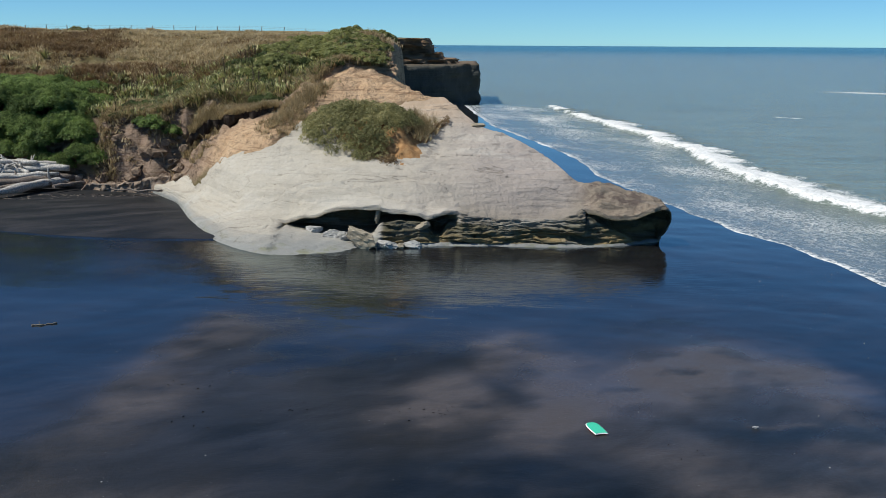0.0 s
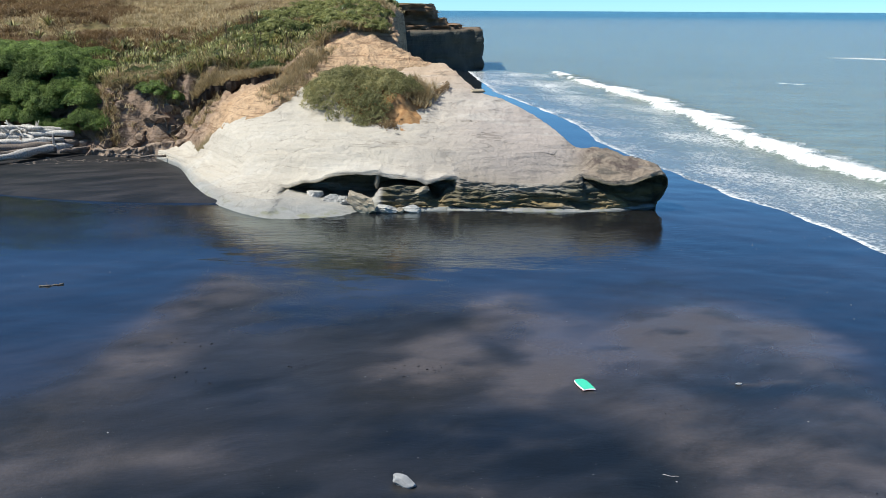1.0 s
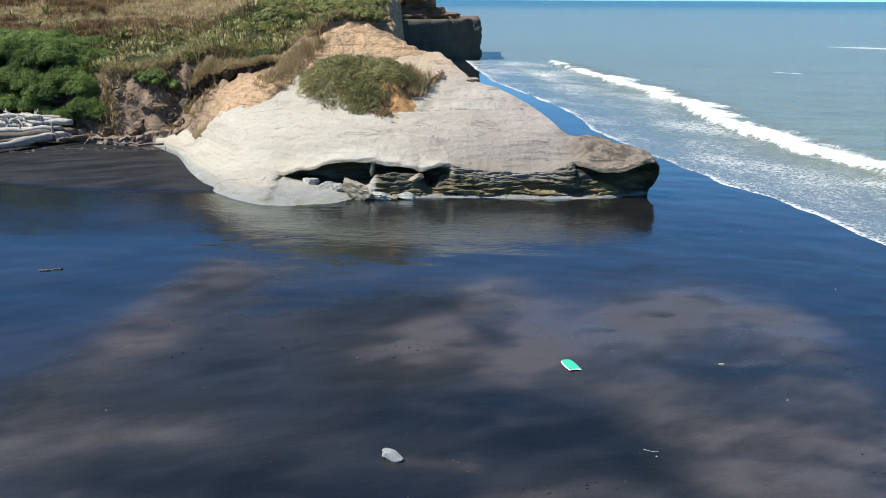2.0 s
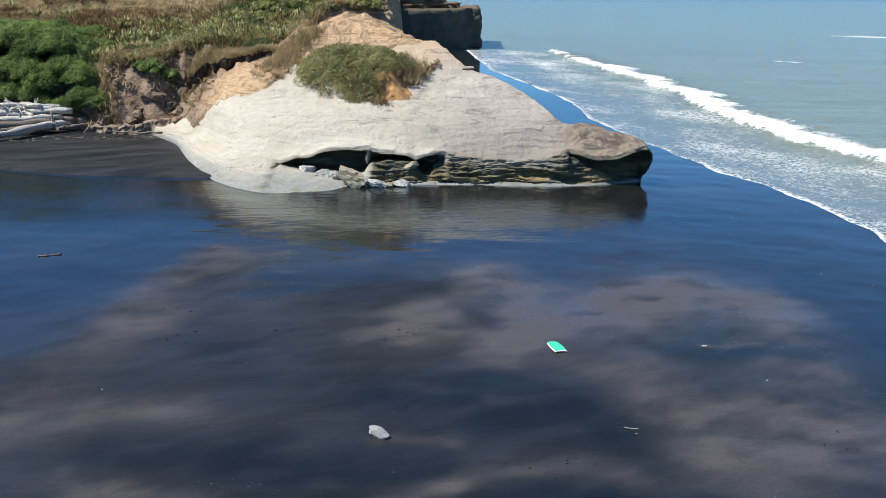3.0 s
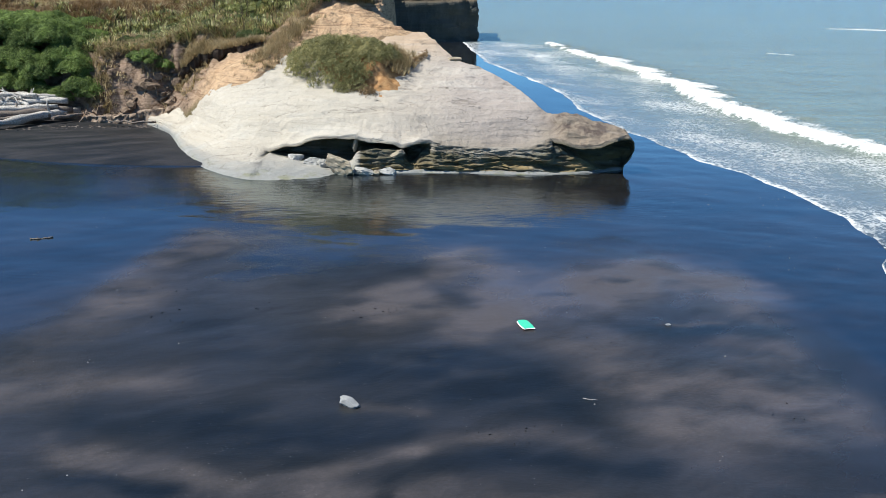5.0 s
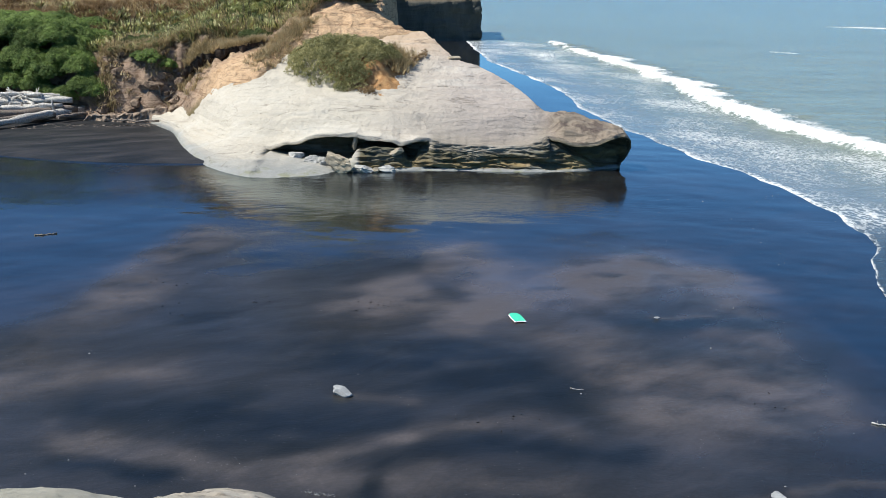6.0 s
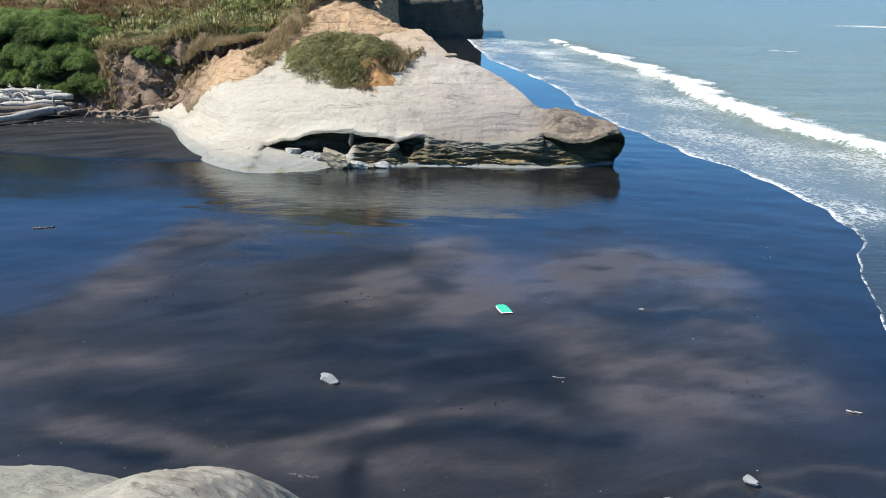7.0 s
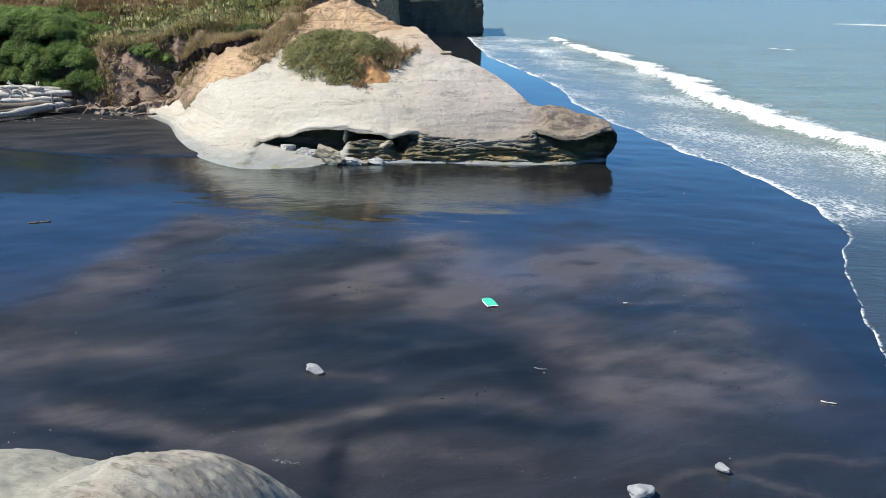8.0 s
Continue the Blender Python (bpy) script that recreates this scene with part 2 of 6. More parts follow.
def rock_material(name, dark=False):
    m, nt, b = material(name, 0.85, 0.25)
    X, Y, Z = axis(nt, "X"), axis(nt, "Y"), axis(nt, "Z")
    big = noise_tex(nt, coords(nt), 0.22, 5, 0.6, 0.6)
    strata = noise_tex(nt, coords(nt, (0.12, 0.35, 2.6)), 1.4, 6, 0.65, 0.5)
    fine = noise_tex(nt, coords(nt), 5.0, 8, 0.7)
    pale = mix(nt, big, (0.38, 0.335, 0.265), (0.53, 0.485, 0.405))
    if dark:
        pale = mix(nt, big, (0.235, 0.225, 0.175), (0.355, 0.335, 0.27))
    grey = mix(nt, strata, (0.28, 0.24, 0.21), (0.41, 0.36, 0.32))
    col = mix(nt, between(nt, maths(nt, "ADD", X, maths(nt, "MULTIPLY", big, 6.0)), -4.0, 9.0), pale, grey)
    # weathered brown tip
    tip = between(nt, maths(nt, "ADD", X, maths(nt, "MULTIPLY", big, 3.0)), 9.3, 11.2)
    brown = mix(nt, fine, (0.17, 0.135, 0.10), (0.31, 0.25, 0.19))
    brown = mix(nt, between(nt, noise_tex(nt, coords(nt, (1, 1, 1), (7, 0, 0)), 0.75, 5, 0.6, 0.6), 0.50, 0.62), brown, mix(nt, fine, (0.085, 0.065, 0.055), (0.17, 0.13, 0.105)))
    col = mix(nt, tip, col, brown)
    # rusty soil wash near the bank
    rust = maths(nt, "MULTIPLY", between(nt, maths(nt, "ADD", attr(nt, "up"), maths(nt, "MULTIPLY", big, 0.35)), 0.95, 1.25), 0.55)
    col = mix(nt, rust, col, (0.46, 0.30, 0.17))
    # bedding lines
    col = mix(nt, maths(nt, "MULTIPLY", between(nt, strata, 0.56, 0.70), 0.35), col, (0.20, 0.17, 0.14))
    # stained layers of the layered face; the undercut's shade painted in the same tones
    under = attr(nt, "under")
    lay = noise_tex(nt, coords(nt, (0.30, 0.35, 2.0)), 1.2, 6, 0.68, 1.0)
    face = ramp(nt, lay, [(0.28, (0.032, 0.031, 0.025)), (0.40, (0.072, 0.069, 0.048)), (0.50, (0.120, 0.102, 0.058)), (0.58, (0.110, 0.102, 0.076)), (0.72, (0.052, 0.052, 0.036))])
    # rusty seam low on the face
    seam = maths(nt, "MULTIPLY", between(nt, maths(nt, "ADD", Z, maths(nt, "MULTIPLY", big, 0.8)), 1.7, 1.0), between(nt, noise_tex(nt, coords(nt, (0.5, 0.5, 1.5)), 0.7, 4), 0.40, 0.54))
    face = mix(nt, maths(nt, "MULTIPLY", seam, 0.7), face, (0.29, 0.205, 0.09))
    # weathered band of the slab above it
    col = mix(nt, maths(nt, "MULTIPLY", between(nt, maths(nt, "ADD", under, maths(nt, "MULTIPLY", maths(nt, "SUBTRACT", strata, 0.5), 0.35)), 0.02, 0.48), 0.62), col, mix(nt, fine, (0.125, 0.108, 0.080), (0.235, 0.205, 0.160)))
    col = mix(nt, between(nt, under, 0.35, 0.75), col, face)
    wash = noise_tex(nt, coords(nt, (0.12, 0.5, 0.7), (5, 3, 0), 8), 0.8, 5, 0.6, 0.5)
    # bleached salt rim and green film at the foot
    foot = attr(nt, "foot")
    col = mix(nt, maths(nt, "MULTIPLY", between(nt, maths(nt, "ADD", foot, maths(nt, "MULTIPLY", maths(nt, "ADD", maths(nt, "SUBTRACT", big, 0.5), maths(nt, "SUBTRACT", wash, 0.5)), 0.9)), 0.0, 0.85), 0.80), col, mix(nt, noise_tex(nt, coords(nt), 1.3, 7, 0.7), (0.165, 0.175, 0.170), (0.300, 0.310, 0.300)))
    alg = maths(nt, "MULTIPLY", between(nt, foot, 0.62, 0.92), between(nt, noise_tex(nt, coords(nt), 0.9, 6, 0.65), 0.50, 0.66))
    col = mix(nt, maths(nt, "MULTIPLY", alg, 0.7), col, (0.20, 0.20, 0.10))
    spots = noise_tex(nt, coords(nt), 1.7, 8, 0.75, 0.3)
    col = mix(nt, maths(nt, "MULTIPLY", between(nt, spots, 0.58, 0.75), 0.30), col, (0.22, 0.19, 0.16))
    # small pits
    pit = node(nt, "ShaderNodeTexVoronoi", Scale=2.2, Randomness=1.0)
    nt.links.new(coords(nt, (0.7, 1, 1.6)), pit.inputs["Vector"])
    pits = maths(nt, "MULTIPLY", between(nt, pit.outputs["Distance"], 0.16, 0.06), between(nt, noise_tex(nt, coords(nt), 0.6, 4), 0.48, 0.62))
    col = mix(nt, maths(nt, "MULTIPLY", pits, 0.5), col, (0.15, 0.125, 0.10))
    # short ragged bedding breaks
    dash = noise_tex(nt, coords(nt, (0.22, 1.5, 2.4), (0, 0, 0), 4), 2.2, 7, 0.72, 0.3)
    dashes = maths(nt, "MULTIPLY", between(nt, dash, 0.57, 0.66), between(nt, noise_tex(nt, coords(nt, (0.6, 1, 1)), 0.5, 4), 0.42, 0.62))
    col = mix(nt, maths(nt, "MULTIPLY", dashes, 0.24), col, (0.19, 0.16, 0.13))
    # a few long fissures along the bedding
    fis = maths(nt, "ABSOLUTE", maths(nt, "SUBTRACT", noise_tex(nt, coords(nt, (0.055, 0.42, 0.5), (2, 0, 0), 6), 1.0, 5, 0.55, 0.35), 0.5))
    fissure = maths(nt, "MULTIPLY", between(nt, fis, 0.007, 0.001), between(nt, noise_tex(nt, coords(nt, (0.5, 0.8, 1), (9, 0, 0)), 0.35, 4), 0.50, 0.62))
    col = mix(nt, maths(nt, "MULTIPLY", fissure, 0.5), col, (0.16, 0.13, 0.10))
    # broad bleached and washed bands
    col = mix(nt, maths(nt, "MULTIPLY", between(nt, wash, 0.52, 0.66), 0.35), col, mix(nt, 0.5, col, (0.70, 0.66, 0.58)))
    col = mix(nt, maths(nt, "MULTIPLY", between(nt, wash, 0.46, 0.34), 0.30), col, mix(nt, 0.6, col, (0.22, 0.20, 0.17)))
    # hairline cracks
    cv = node(nt, "ShaderNodeTexVoronoi", Scale=0.33, Randomness=1.0)
    cv.feature = "DISTANCE_TO_EDGE"
    cn = nt.nodes.new("ShaderNodeTexNoise")
    cn.inputs["Scale"].default_value, cn.inputs["Detail"].default_value = 0.5, 6
    cc = coords(nt, (0.55, 1.5, 1.5), (0, 0, 0), 12)
    nt.links.new(cc, cn.inputs["Vector"])
    nt.links.new(mix(nt, 0.9, cc, cn.outputs["Color"], "LINEAR_LIGHT"), cv.inputs["Vector"])
    crack = maths(nt, "MULTIPLY", maths(nt, "SUBTRACT", 1.0, between(nt, cv.outputs["Distance"], 0.002, 0.014)), between(nt, noise_tex(nt, coords(nt), 0.45, 3), 0.45, 0.62))
    col = mix(nt, maths(nt, "MULTIPLY", crack, 0.22), col, (0.13, 0.10, 0.08))
    if dark:
        # weathered crust, cracked and lichen-stained
        crust = noise_tex(nt, coords(nt, (0.8, 2.0, 2.0), (0, 0, 0), 14), 1.6, 8, 0.75, 0.8)
        old = attr(nt, "up")
        col = mix(nt, maths(nt, "MULTIPLY", maths(nt, "MULTIPLY", between(nt, crust, 0.50, 0.62), old), 0.75), col, (0.11, 0.085, 0.055))
        col = mix(nt, maths(nt, "MULTIPLY", between(nt, crust, 0.46, 0.36), maths(nt, "MULTIPLY", old, 0.5)), col, (0.52, 0.47, 0.36))
    col = mix(nt, 0.35, col, mix(nt, fine, (0.25, 0.25, 0.25), (0.75, 0.75, 0.75)), "OVERLAY")
    nt.links.new(col, b.inputs["Base Color"])
    h = maths(nt, "ADD", maths(nt, "MULTIPLY", strata, 0.09), maths(nt, "ADD", maths(nt, "MULTIPLY", fine, 0.10), maths(nt, "MULTIPLY", spots, 0.12)))
    h = maths(nt, "SUBTRACT", h, maths(nt, "ADD", maths(nt, "ADD", maths(nt, "MULTIPLY", crack, 0.04), maths(nt, "MULTIPLY", fissure, 0.06)), maths(nt, "ADD", maths(nt, "MULTIPLY", dash, 0.05), maths(nt, "MULTIPLY", pits, 0.05))))
    bump(nt, b, h, 0.55 if dark else 0.8, 0.9)
    return m


def soil_land_material():
    """Hillside: bare earth where it is steep, dry and green grass where it lies flatter."""
    m, nt, b = material("hillside_earth", 0.95, 0.1)
    nz = axis(nt, "Z", True)
    n1 = noise_tex(nt, coords(nt), 0.12, 5, 0.6, 0.6)
    n2 = noise_tex(nt, coords(nt), 0.9, 6, 0.65)
    n3 = noise_tex(nt, coords(nt, (1, 1, 1.6)), 2.6, 7, 0.72)
    grass = mix(nt, between(nt, n1, 0.38, 0.62), (0.36, 0.28, 0.15), (0.19, 0.165, 0.07))
    grass = mix(nt, between(nt, n2, 0.4, 0.7), grass, (0.17, 0.11, 0.058))
    # shade below the flax, painted as darker undergrowth colour on the ground
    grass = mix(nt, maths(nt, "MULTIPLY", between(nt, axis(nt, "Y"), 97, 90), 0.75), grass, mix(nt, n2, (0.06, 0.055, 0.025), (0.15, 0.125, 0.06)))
    lay = noise_tex(nt, coords(nt, (0.8, 0.8, 1.5)), 1.1, 7, 0.7, 0.2)
    X = axis(nt, "X")
    orange = mix(nt, lay, (0.40, 0.235, 0.125), (0.72, 0.53, 0.34))
    brown = mix(nt, lay, (0.20, 0.138, 0.098), (0.43, 0.315, 0.23))
    earth = mix(nt, attr(nt, "orange"), brown, orange)
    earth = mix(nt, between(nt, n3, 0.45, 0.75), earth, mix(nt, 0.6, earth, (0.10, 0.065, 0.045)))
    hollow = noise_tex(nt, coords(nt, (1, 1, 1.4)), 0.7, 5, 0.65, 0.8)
    # shade of small hollows, painted as dark patches in the earth colour
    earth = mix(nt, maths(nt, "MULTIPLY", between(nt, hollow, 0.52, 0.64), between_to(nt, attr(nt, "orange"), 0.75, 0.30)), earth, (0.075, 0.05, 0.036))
    # thin bedding of the earth
    beds = noise_tex(nt, coords(nt, (0.10, 0.10, 2.2)), 2.0, 4, 0.6, 0.5)
    earth = mix(nt, maths(nt, "MULTIPLY", between(nt, beds, 0.54, 0.62), 0.55), earth, (0.17, 0.10, 0.06))
    earth = mix(nt, maths(nt, "MULTIPLY", between(nt, hollow, 0.42, 0.32), 0.5), earth, (0.34, 0.255, 0.18))
    col = mix(nt, attr(nt, "bare"), grass, earth)
    nt.links.new(col, b.inputs["Base Color"])
    h = maths(nt, "ADD", maths(nt, "ADD", maths(nt, "MULTIPLY", n3, 0.25), maths(nt, "MULTIPLY", hollow, 0.4)), maths(nt, "MULTIPLY", n2, 0.35))
    bump(nt, b, h, 1.0, 1.0)
    return m


def headland_material():
    m, nt, b = material("headland_cliff", 0.9, 0.15)
    Z = axis(nt, "Z")
    lay = noise_tex(nt, coords(nt, (0.02, 0.02, 0.9)), 1.0, 5, 0.6, 0.4)
    ver = noise_tex(nt, coords(nt, (1, 1, 0.12)), 0.5, 5, 0.65)
    top = mix(nt, lay, (0.10, 0.06, 0.035), (0.36, 0.235, 0.14))
    low = mix(nt, ver, (0.045, 0.050, 0.042), (0.130, 0.125, 0.105))
    col = mix(nt, between(nt, Z, 7.6, 9.2), low, top)
    flat = between(nt, axis(nt, "Z", True), 0.75, 0.95)
    turf = mix(nt, noise_tex(nt, coords(nt), 0.5, 5), (0.16, 0.115, 0.06), (0.075, 0.08, 0.03))
    col = mix(nt, maths(nt, "MULTIPLY", flat, between(nt, Z, 10.5, 12.5)), col, turf)
    nt.links.new(col, b.inputs["Base Color"])
    bump(nt, b, maths(nt, "ADD", maths(nt, "MULTIPLY", lay, 0.8), maths(nt, "MULTIPLY", ver, 0.6)), 0.8, 1.0)
    return m


def sea_material():
    m, nt, b = material("sea_water", 0.12, 0.26)
    b.inputs["IOR"].default_value = 1.33
    n1 = noise_tex(nt, coords(nt, (0.5, 1, 1), (0, 0, 0), 25), 0.02, 4, 0.6, 0.5)
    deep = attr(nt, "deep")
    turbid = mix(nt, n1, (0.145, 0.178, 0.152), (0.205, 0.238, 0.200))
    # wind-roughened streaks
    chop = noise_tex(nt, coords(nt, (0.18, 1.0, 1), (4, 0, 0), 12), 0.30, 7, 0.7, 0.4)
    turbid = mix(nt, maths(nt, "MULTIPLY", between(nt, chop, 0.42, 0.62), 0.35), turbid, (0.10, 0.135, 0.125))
    # colour turns dark teal with distance from the origin
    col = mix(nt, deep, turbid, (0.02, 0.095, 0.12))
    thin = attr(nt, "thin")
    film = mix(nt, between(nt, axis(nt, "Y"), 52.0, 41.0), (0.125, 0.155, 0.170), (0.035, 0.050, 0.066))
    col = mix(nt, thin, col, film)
    # lace of foam
    c = coords(nt, (1, 1, 1), (0, 0, 0), -28)
    wob = nt.nodes.new("ShaderNodeMapping")
    wob.inputs["Scale"].default_value = (1.0, 0.45, 1)
    nt.links.new(c, wob.inputs["Vector"])
    web = node(nt, "ShaderNodeTexVoronoi", Scale=2.3, Randomness=1.0)
    web.feature = "DISTANCE_TO_EDGE"
    dn = nt.nodes.new("ShaderNodeTexNoise")
    dn.inputs["Scale"].default_value, dn.inputs["Detail"].default_value = 1.4, 6
    nt.links.new(c, dn.inputs["Vector"])
    warp = mix(nt, 0.6, wob.outputs["Vector"], dn.outputs["Color"], "LINEAR_LIGHT")
    nt.links.new(warp, web.inputs["Vector"])
    lace = maths(nt, "SUBTRACT", 1.0, between(nt, web.outputs["Distance"], 0.0, 0.22))
    patch = noise_tex(nt, c, 0.9, 7, 0.68, 0.5)
    fine = noise_tex(nt, c, 4.5, 6, 0.7, 0.3)
    foam = attr(nt, "foam")
    dens = maths(nt, "ADD", maths(nt, "MULTIPLY", lace, 0.34), maths(nt, "ADD", maths(nt, "MULTIPLY", patch, 0.55), maths(nt, "MULTIPLY", fine, 0.45)))
    white = between(nt, maths(nt, "ADD", maths(nt, "MULTIPLY", foam, 1.0), dens), 1.04, 1.62)
    col = mix(nt, white, col, (0.78, 0.78, 0.76))
    nt.links.new(col, b.inputs["Base Color"])
    nt.links.new(between_to(nt, white, 0.20, 0.7), b.inputs["Roughness"])
    w1 = noise_tex(nt, coords(nt, (0.6, 1.3, 1), (0, 0, 0), 25), 0.32, 5, 0.6, 0.3)
    w2 = noise_tex(nt, coords(nt, (0.8, 1.2, 1), (0, 0, 0), 40), 1.6, 5, 0.6)
    h = maths(nt, "ADD", maths(nt, "ADD", maths(nt, "MULTIPLY", w1, 0.45), maths(nt, "MULTIPLY", chop, 0.50)), maths(nt, "MULTIPLY", w2, 0.22))
    h = maths(nt, "MULTIPLY", h, maths(nt, "SUBTRACT", 1.0, maths(nt, "MULTIPLY", thin, 0.8)))
    h = maths(nt, "ADD", h, maths(nt, "MULTIPLY", white, 0.05))
    bump(nt, b, h, 0.7, 1.0)
    return m


def plain(name, c1, c2, scale=6.0, rough=0.8, spec=0.3, b_amt=0.02):
    """A two-tone mottled surface with fine relief."""
    m, nt, b = material(name, rough, spec)
    n = noise_tex(nt, coords(nt), scale, 6, 0.65, 0.3)
    o = nt.nodes.new("ShaderNodeObjectInfo")
    col = mix(nt, between(nt, n, 0.3, 0.7), c1, c2)
    col = mix(nt, maths(nt, "MULTIPLY", o.outputs["Random"], 0.35), col, tuple(v * 0.6 for v in c1))
    nt.links.new(col, b.inputs["Base Color"])
    bump(nt, b, n, 0.6, b_amt)
    return m


def leaf_material(name, dark, light, back=0.25):
    """Leaves that vary clump by clump and leaf by leaf, with some light coming through."""
    m, nt, b = material(name, 0.55, 0.3)
    g = nt.nodes.new("ShaderNodeNewGeometry")
    n = noise_tex(nt, coords(nt), 0.55, 4, 0.6)
    f = maths(nt, "ADD", maths(nt, "MULTIPLY", g.outputs["Random Per Island"], 0.6), maths(nt, "MULTIPLY", maths(nt, "SUBTRACT", n, 0.5), 2.0), True)
    col = mix(nt, f, dark, light)
    nt.links.new(col, b.inputs["Base Color"])
    t = nt.nodes.new("ShaderNodeBsdfTranslucent")
    nt.links.new(col, t.inputs["Color"])
    ms = nt.nodes.new("ShaderNodeMixShader")
    ms.inputs["Fac"].default_value = back
    out = nt.nodes["Material Output"]
    nt.links.new(b.outputs[0], ms.inputs[1])
    nt.links.new(t.outputs[0], ms.inputs[2])
    nt.links.new(ms.outputs[0], out.inputs["Surface"])
    return m


MAT_SAND = sand_material()
MAT_ROCK = rock_material("pale_mudstone")
MAT_NEAR = rock_material("near_mudstone", True)
MAT_LAND = soil_land_material()
MAT_HEAD = headland_material()
MAT_SEA = sea_material()

# ---- the ground: black sand beach, falling to the sea ----
# where the sheet of sand meets the level of the sea, x for each y
TIDE = [(-40, 13.5), (0, 20), (45, 29.0), (60, 29.5), (72, 26), (86, 20.5), (100, 17.5), (122, 15.5), (158, 8), (214, 2.5), (300, -40), (900, -300)]


def ground_z(x, y):
    xt = soft_line(y, TIDE, 5)
    z = SEA + 0.0335 * (xt - x)
    if z > 2.4:
        z = 2.4 + 1.2 * math.tanh((z - 2.4) / 1.2)
    return max(z, -6.0)


def pan_edge(x):
    """Back rim of the standing wet pan in front of the dry upper beach."""
    return 57.5 - 0.02 * (x + 20) + 0.5 * math.sin(x * 0.35)


def sand_fields(xs, ys):
    """Paleness of the sand and the film of water on it, over the plan."""
    X, Y = np.meshgrid(np.array(xs), np.array(ys))
    near = (np.abs(X) < 45) & (Y > 5) & (Y < 62)
    U, V, N, M = X.copy(), Y.copy(), np.zeros_like(X), np.zeros_like(X)
    for i, j in zip(*np.nonzero(near)):
        x, y = X[i, j], Y[i, j]
        U[i, j] += 0.9 * fbm(x * 0.22, y * 0.22, 5.0, 3)
        V[i, j] += 0.9 * fbm(x * 0.22, y * 0.22, 15.0, 3)
        N[i, j] = fbm(x * 0.13 + y * 0.05, y * 0.2 - x * 0.06, 2.0, 3)
        M[i, j] = fbm(x * 0.45 + y * 0.2, y * 0.8 - x * 0.3, 8.0, 4)
    tone = 0.47 + 0.12 * N
    pale = np.zeros_like(X)
    for p, q, r, width, k in VEILS + HOLLOWS + [(p, q, r, 1.25 * w, 0.75 * k) for p, q, r, w, k in SWIRLS]:
        d = np.full_like(X, 1e9)
        for (ax, ay), (bx, by) in ((p, q), (q, r)):
            ex, ey = bx - ax, by - ay
            t = np.clip(((U - ax) * ex + (V - ay) * ey) / (ex * ex + ey * ey), 0, 1)
            d = np.minimum(d, np.hypot(U - ax - t * ex, V - ay - t * ey))
        w = np.exp(-(d / width) ** 2 * 0.8) * np.clip(0.95 + 0.9 * M, 0.2, 1.5)
        tone += 1.2 * k * w
        pale = np.maximum(pale, w if k > 0 else 0)
    rim = np.interp(X, [k[0] for k in PAN_RIM], [k[1] for k in PAN_RIM])
    wet = 0.30 + 0.12 * N + 0.75 * nsmooth(-8.0, 8.0, V - rim + 4.0 * N + 1.5 * M) + 0.38 * nsmooth(8.0, 20.0, U + 2.0 * M)
    wet -= 0.50 * nsmooth(-9.0, -18.0, X) * nsmooth(39.0, 51.0, Y)
    wet -= 0.16 * pale * nsmooth(6.0, 0.0, V - rim)
    tone -= 0.14 * nsmooth(-1.0, 6.0, V - rim)
    tone -= 0.12 * nsmooth(9.0, 17.0, U) * nsmooth(36.0, 30.0, V)
    tone -= 0.16 * nsmooth(-9.0, -18.0, X) * nsmooth(39.0, 51.0, Y)
    return tone, wet


def build_ground():
    xs = [-v for v in spaced(40, 4500, (3, 900, 1.35))[::-1]] + [-40 + 0.5 * i for i in range(1, 36)] + [-22 + 0.22 * i for i in range(209)] + [24.4 + 0.5 * i for i in range(32)] + spaced(40.3, 700, (1.5, 120, 1.3))
    ys = [-v for v in spaced(8, 900, (2, 250, 1.4))[::-1]] + [-8 + 0.5 * i for i in range(1, 44)] + [14 + 0.22 * i for i in range(150)] + [47 + 0.5 * i for i in range(80)] + spaced(87, 4700, (1, 900, 1.12))
    grid, dry = [], []
    for y in ys:
        row = []
        for x in xs:
            z = ground_z(x, y)
            if abs(x) < 45 and y < 130:
                z += 0.02 * fbm(x * 0.25, y * 0.4, 3.0, 3)
                # dry bank behind the pan rises a little
                z += 0.16 * smooth(0.0, 0.7, y - pan_edge(x)) * smooth(-9, -15, x) * smooth(95, 80, y)
                # scoured hollows round the stones
                for sx, sy, r in STONE_HOLLOWS:
                    z -= 0.07 * math.exp(-((x - sx) ** 2 + (y - sy) ** 2) / (r * r)) if abs(x - sx) < 2 and abs(y - sy) < 2 else 0.0
            row.append((x, y, z))
            dry.append(smooth(-0.3, 0.6, y - pan_edge(x)) * smooth(-12, -16, x))
        grid.append(row)
    me = sheet("ground", grid, MAT_SAND)
    tone, wet = sand_fields(xs, ys)
    for name, vals in (("dry", dry), ("tone", tone.ravel().tolist()), ("wet", wet.ravel().tolist())):
        me.attributes.new(name, "FLOAT", "POINT").data.foreach_set("value", vals)
    return tagged(new("ground", me), "black volcanic sand beach, glossy wet in front of the rock", "beach", kind="structure")


STONE_HOLLOWS = ((-0.93, 22.9, 0.5), (11.4, 17.5, 0.5), (8.85, 16.0, 0.7))
build_ground()

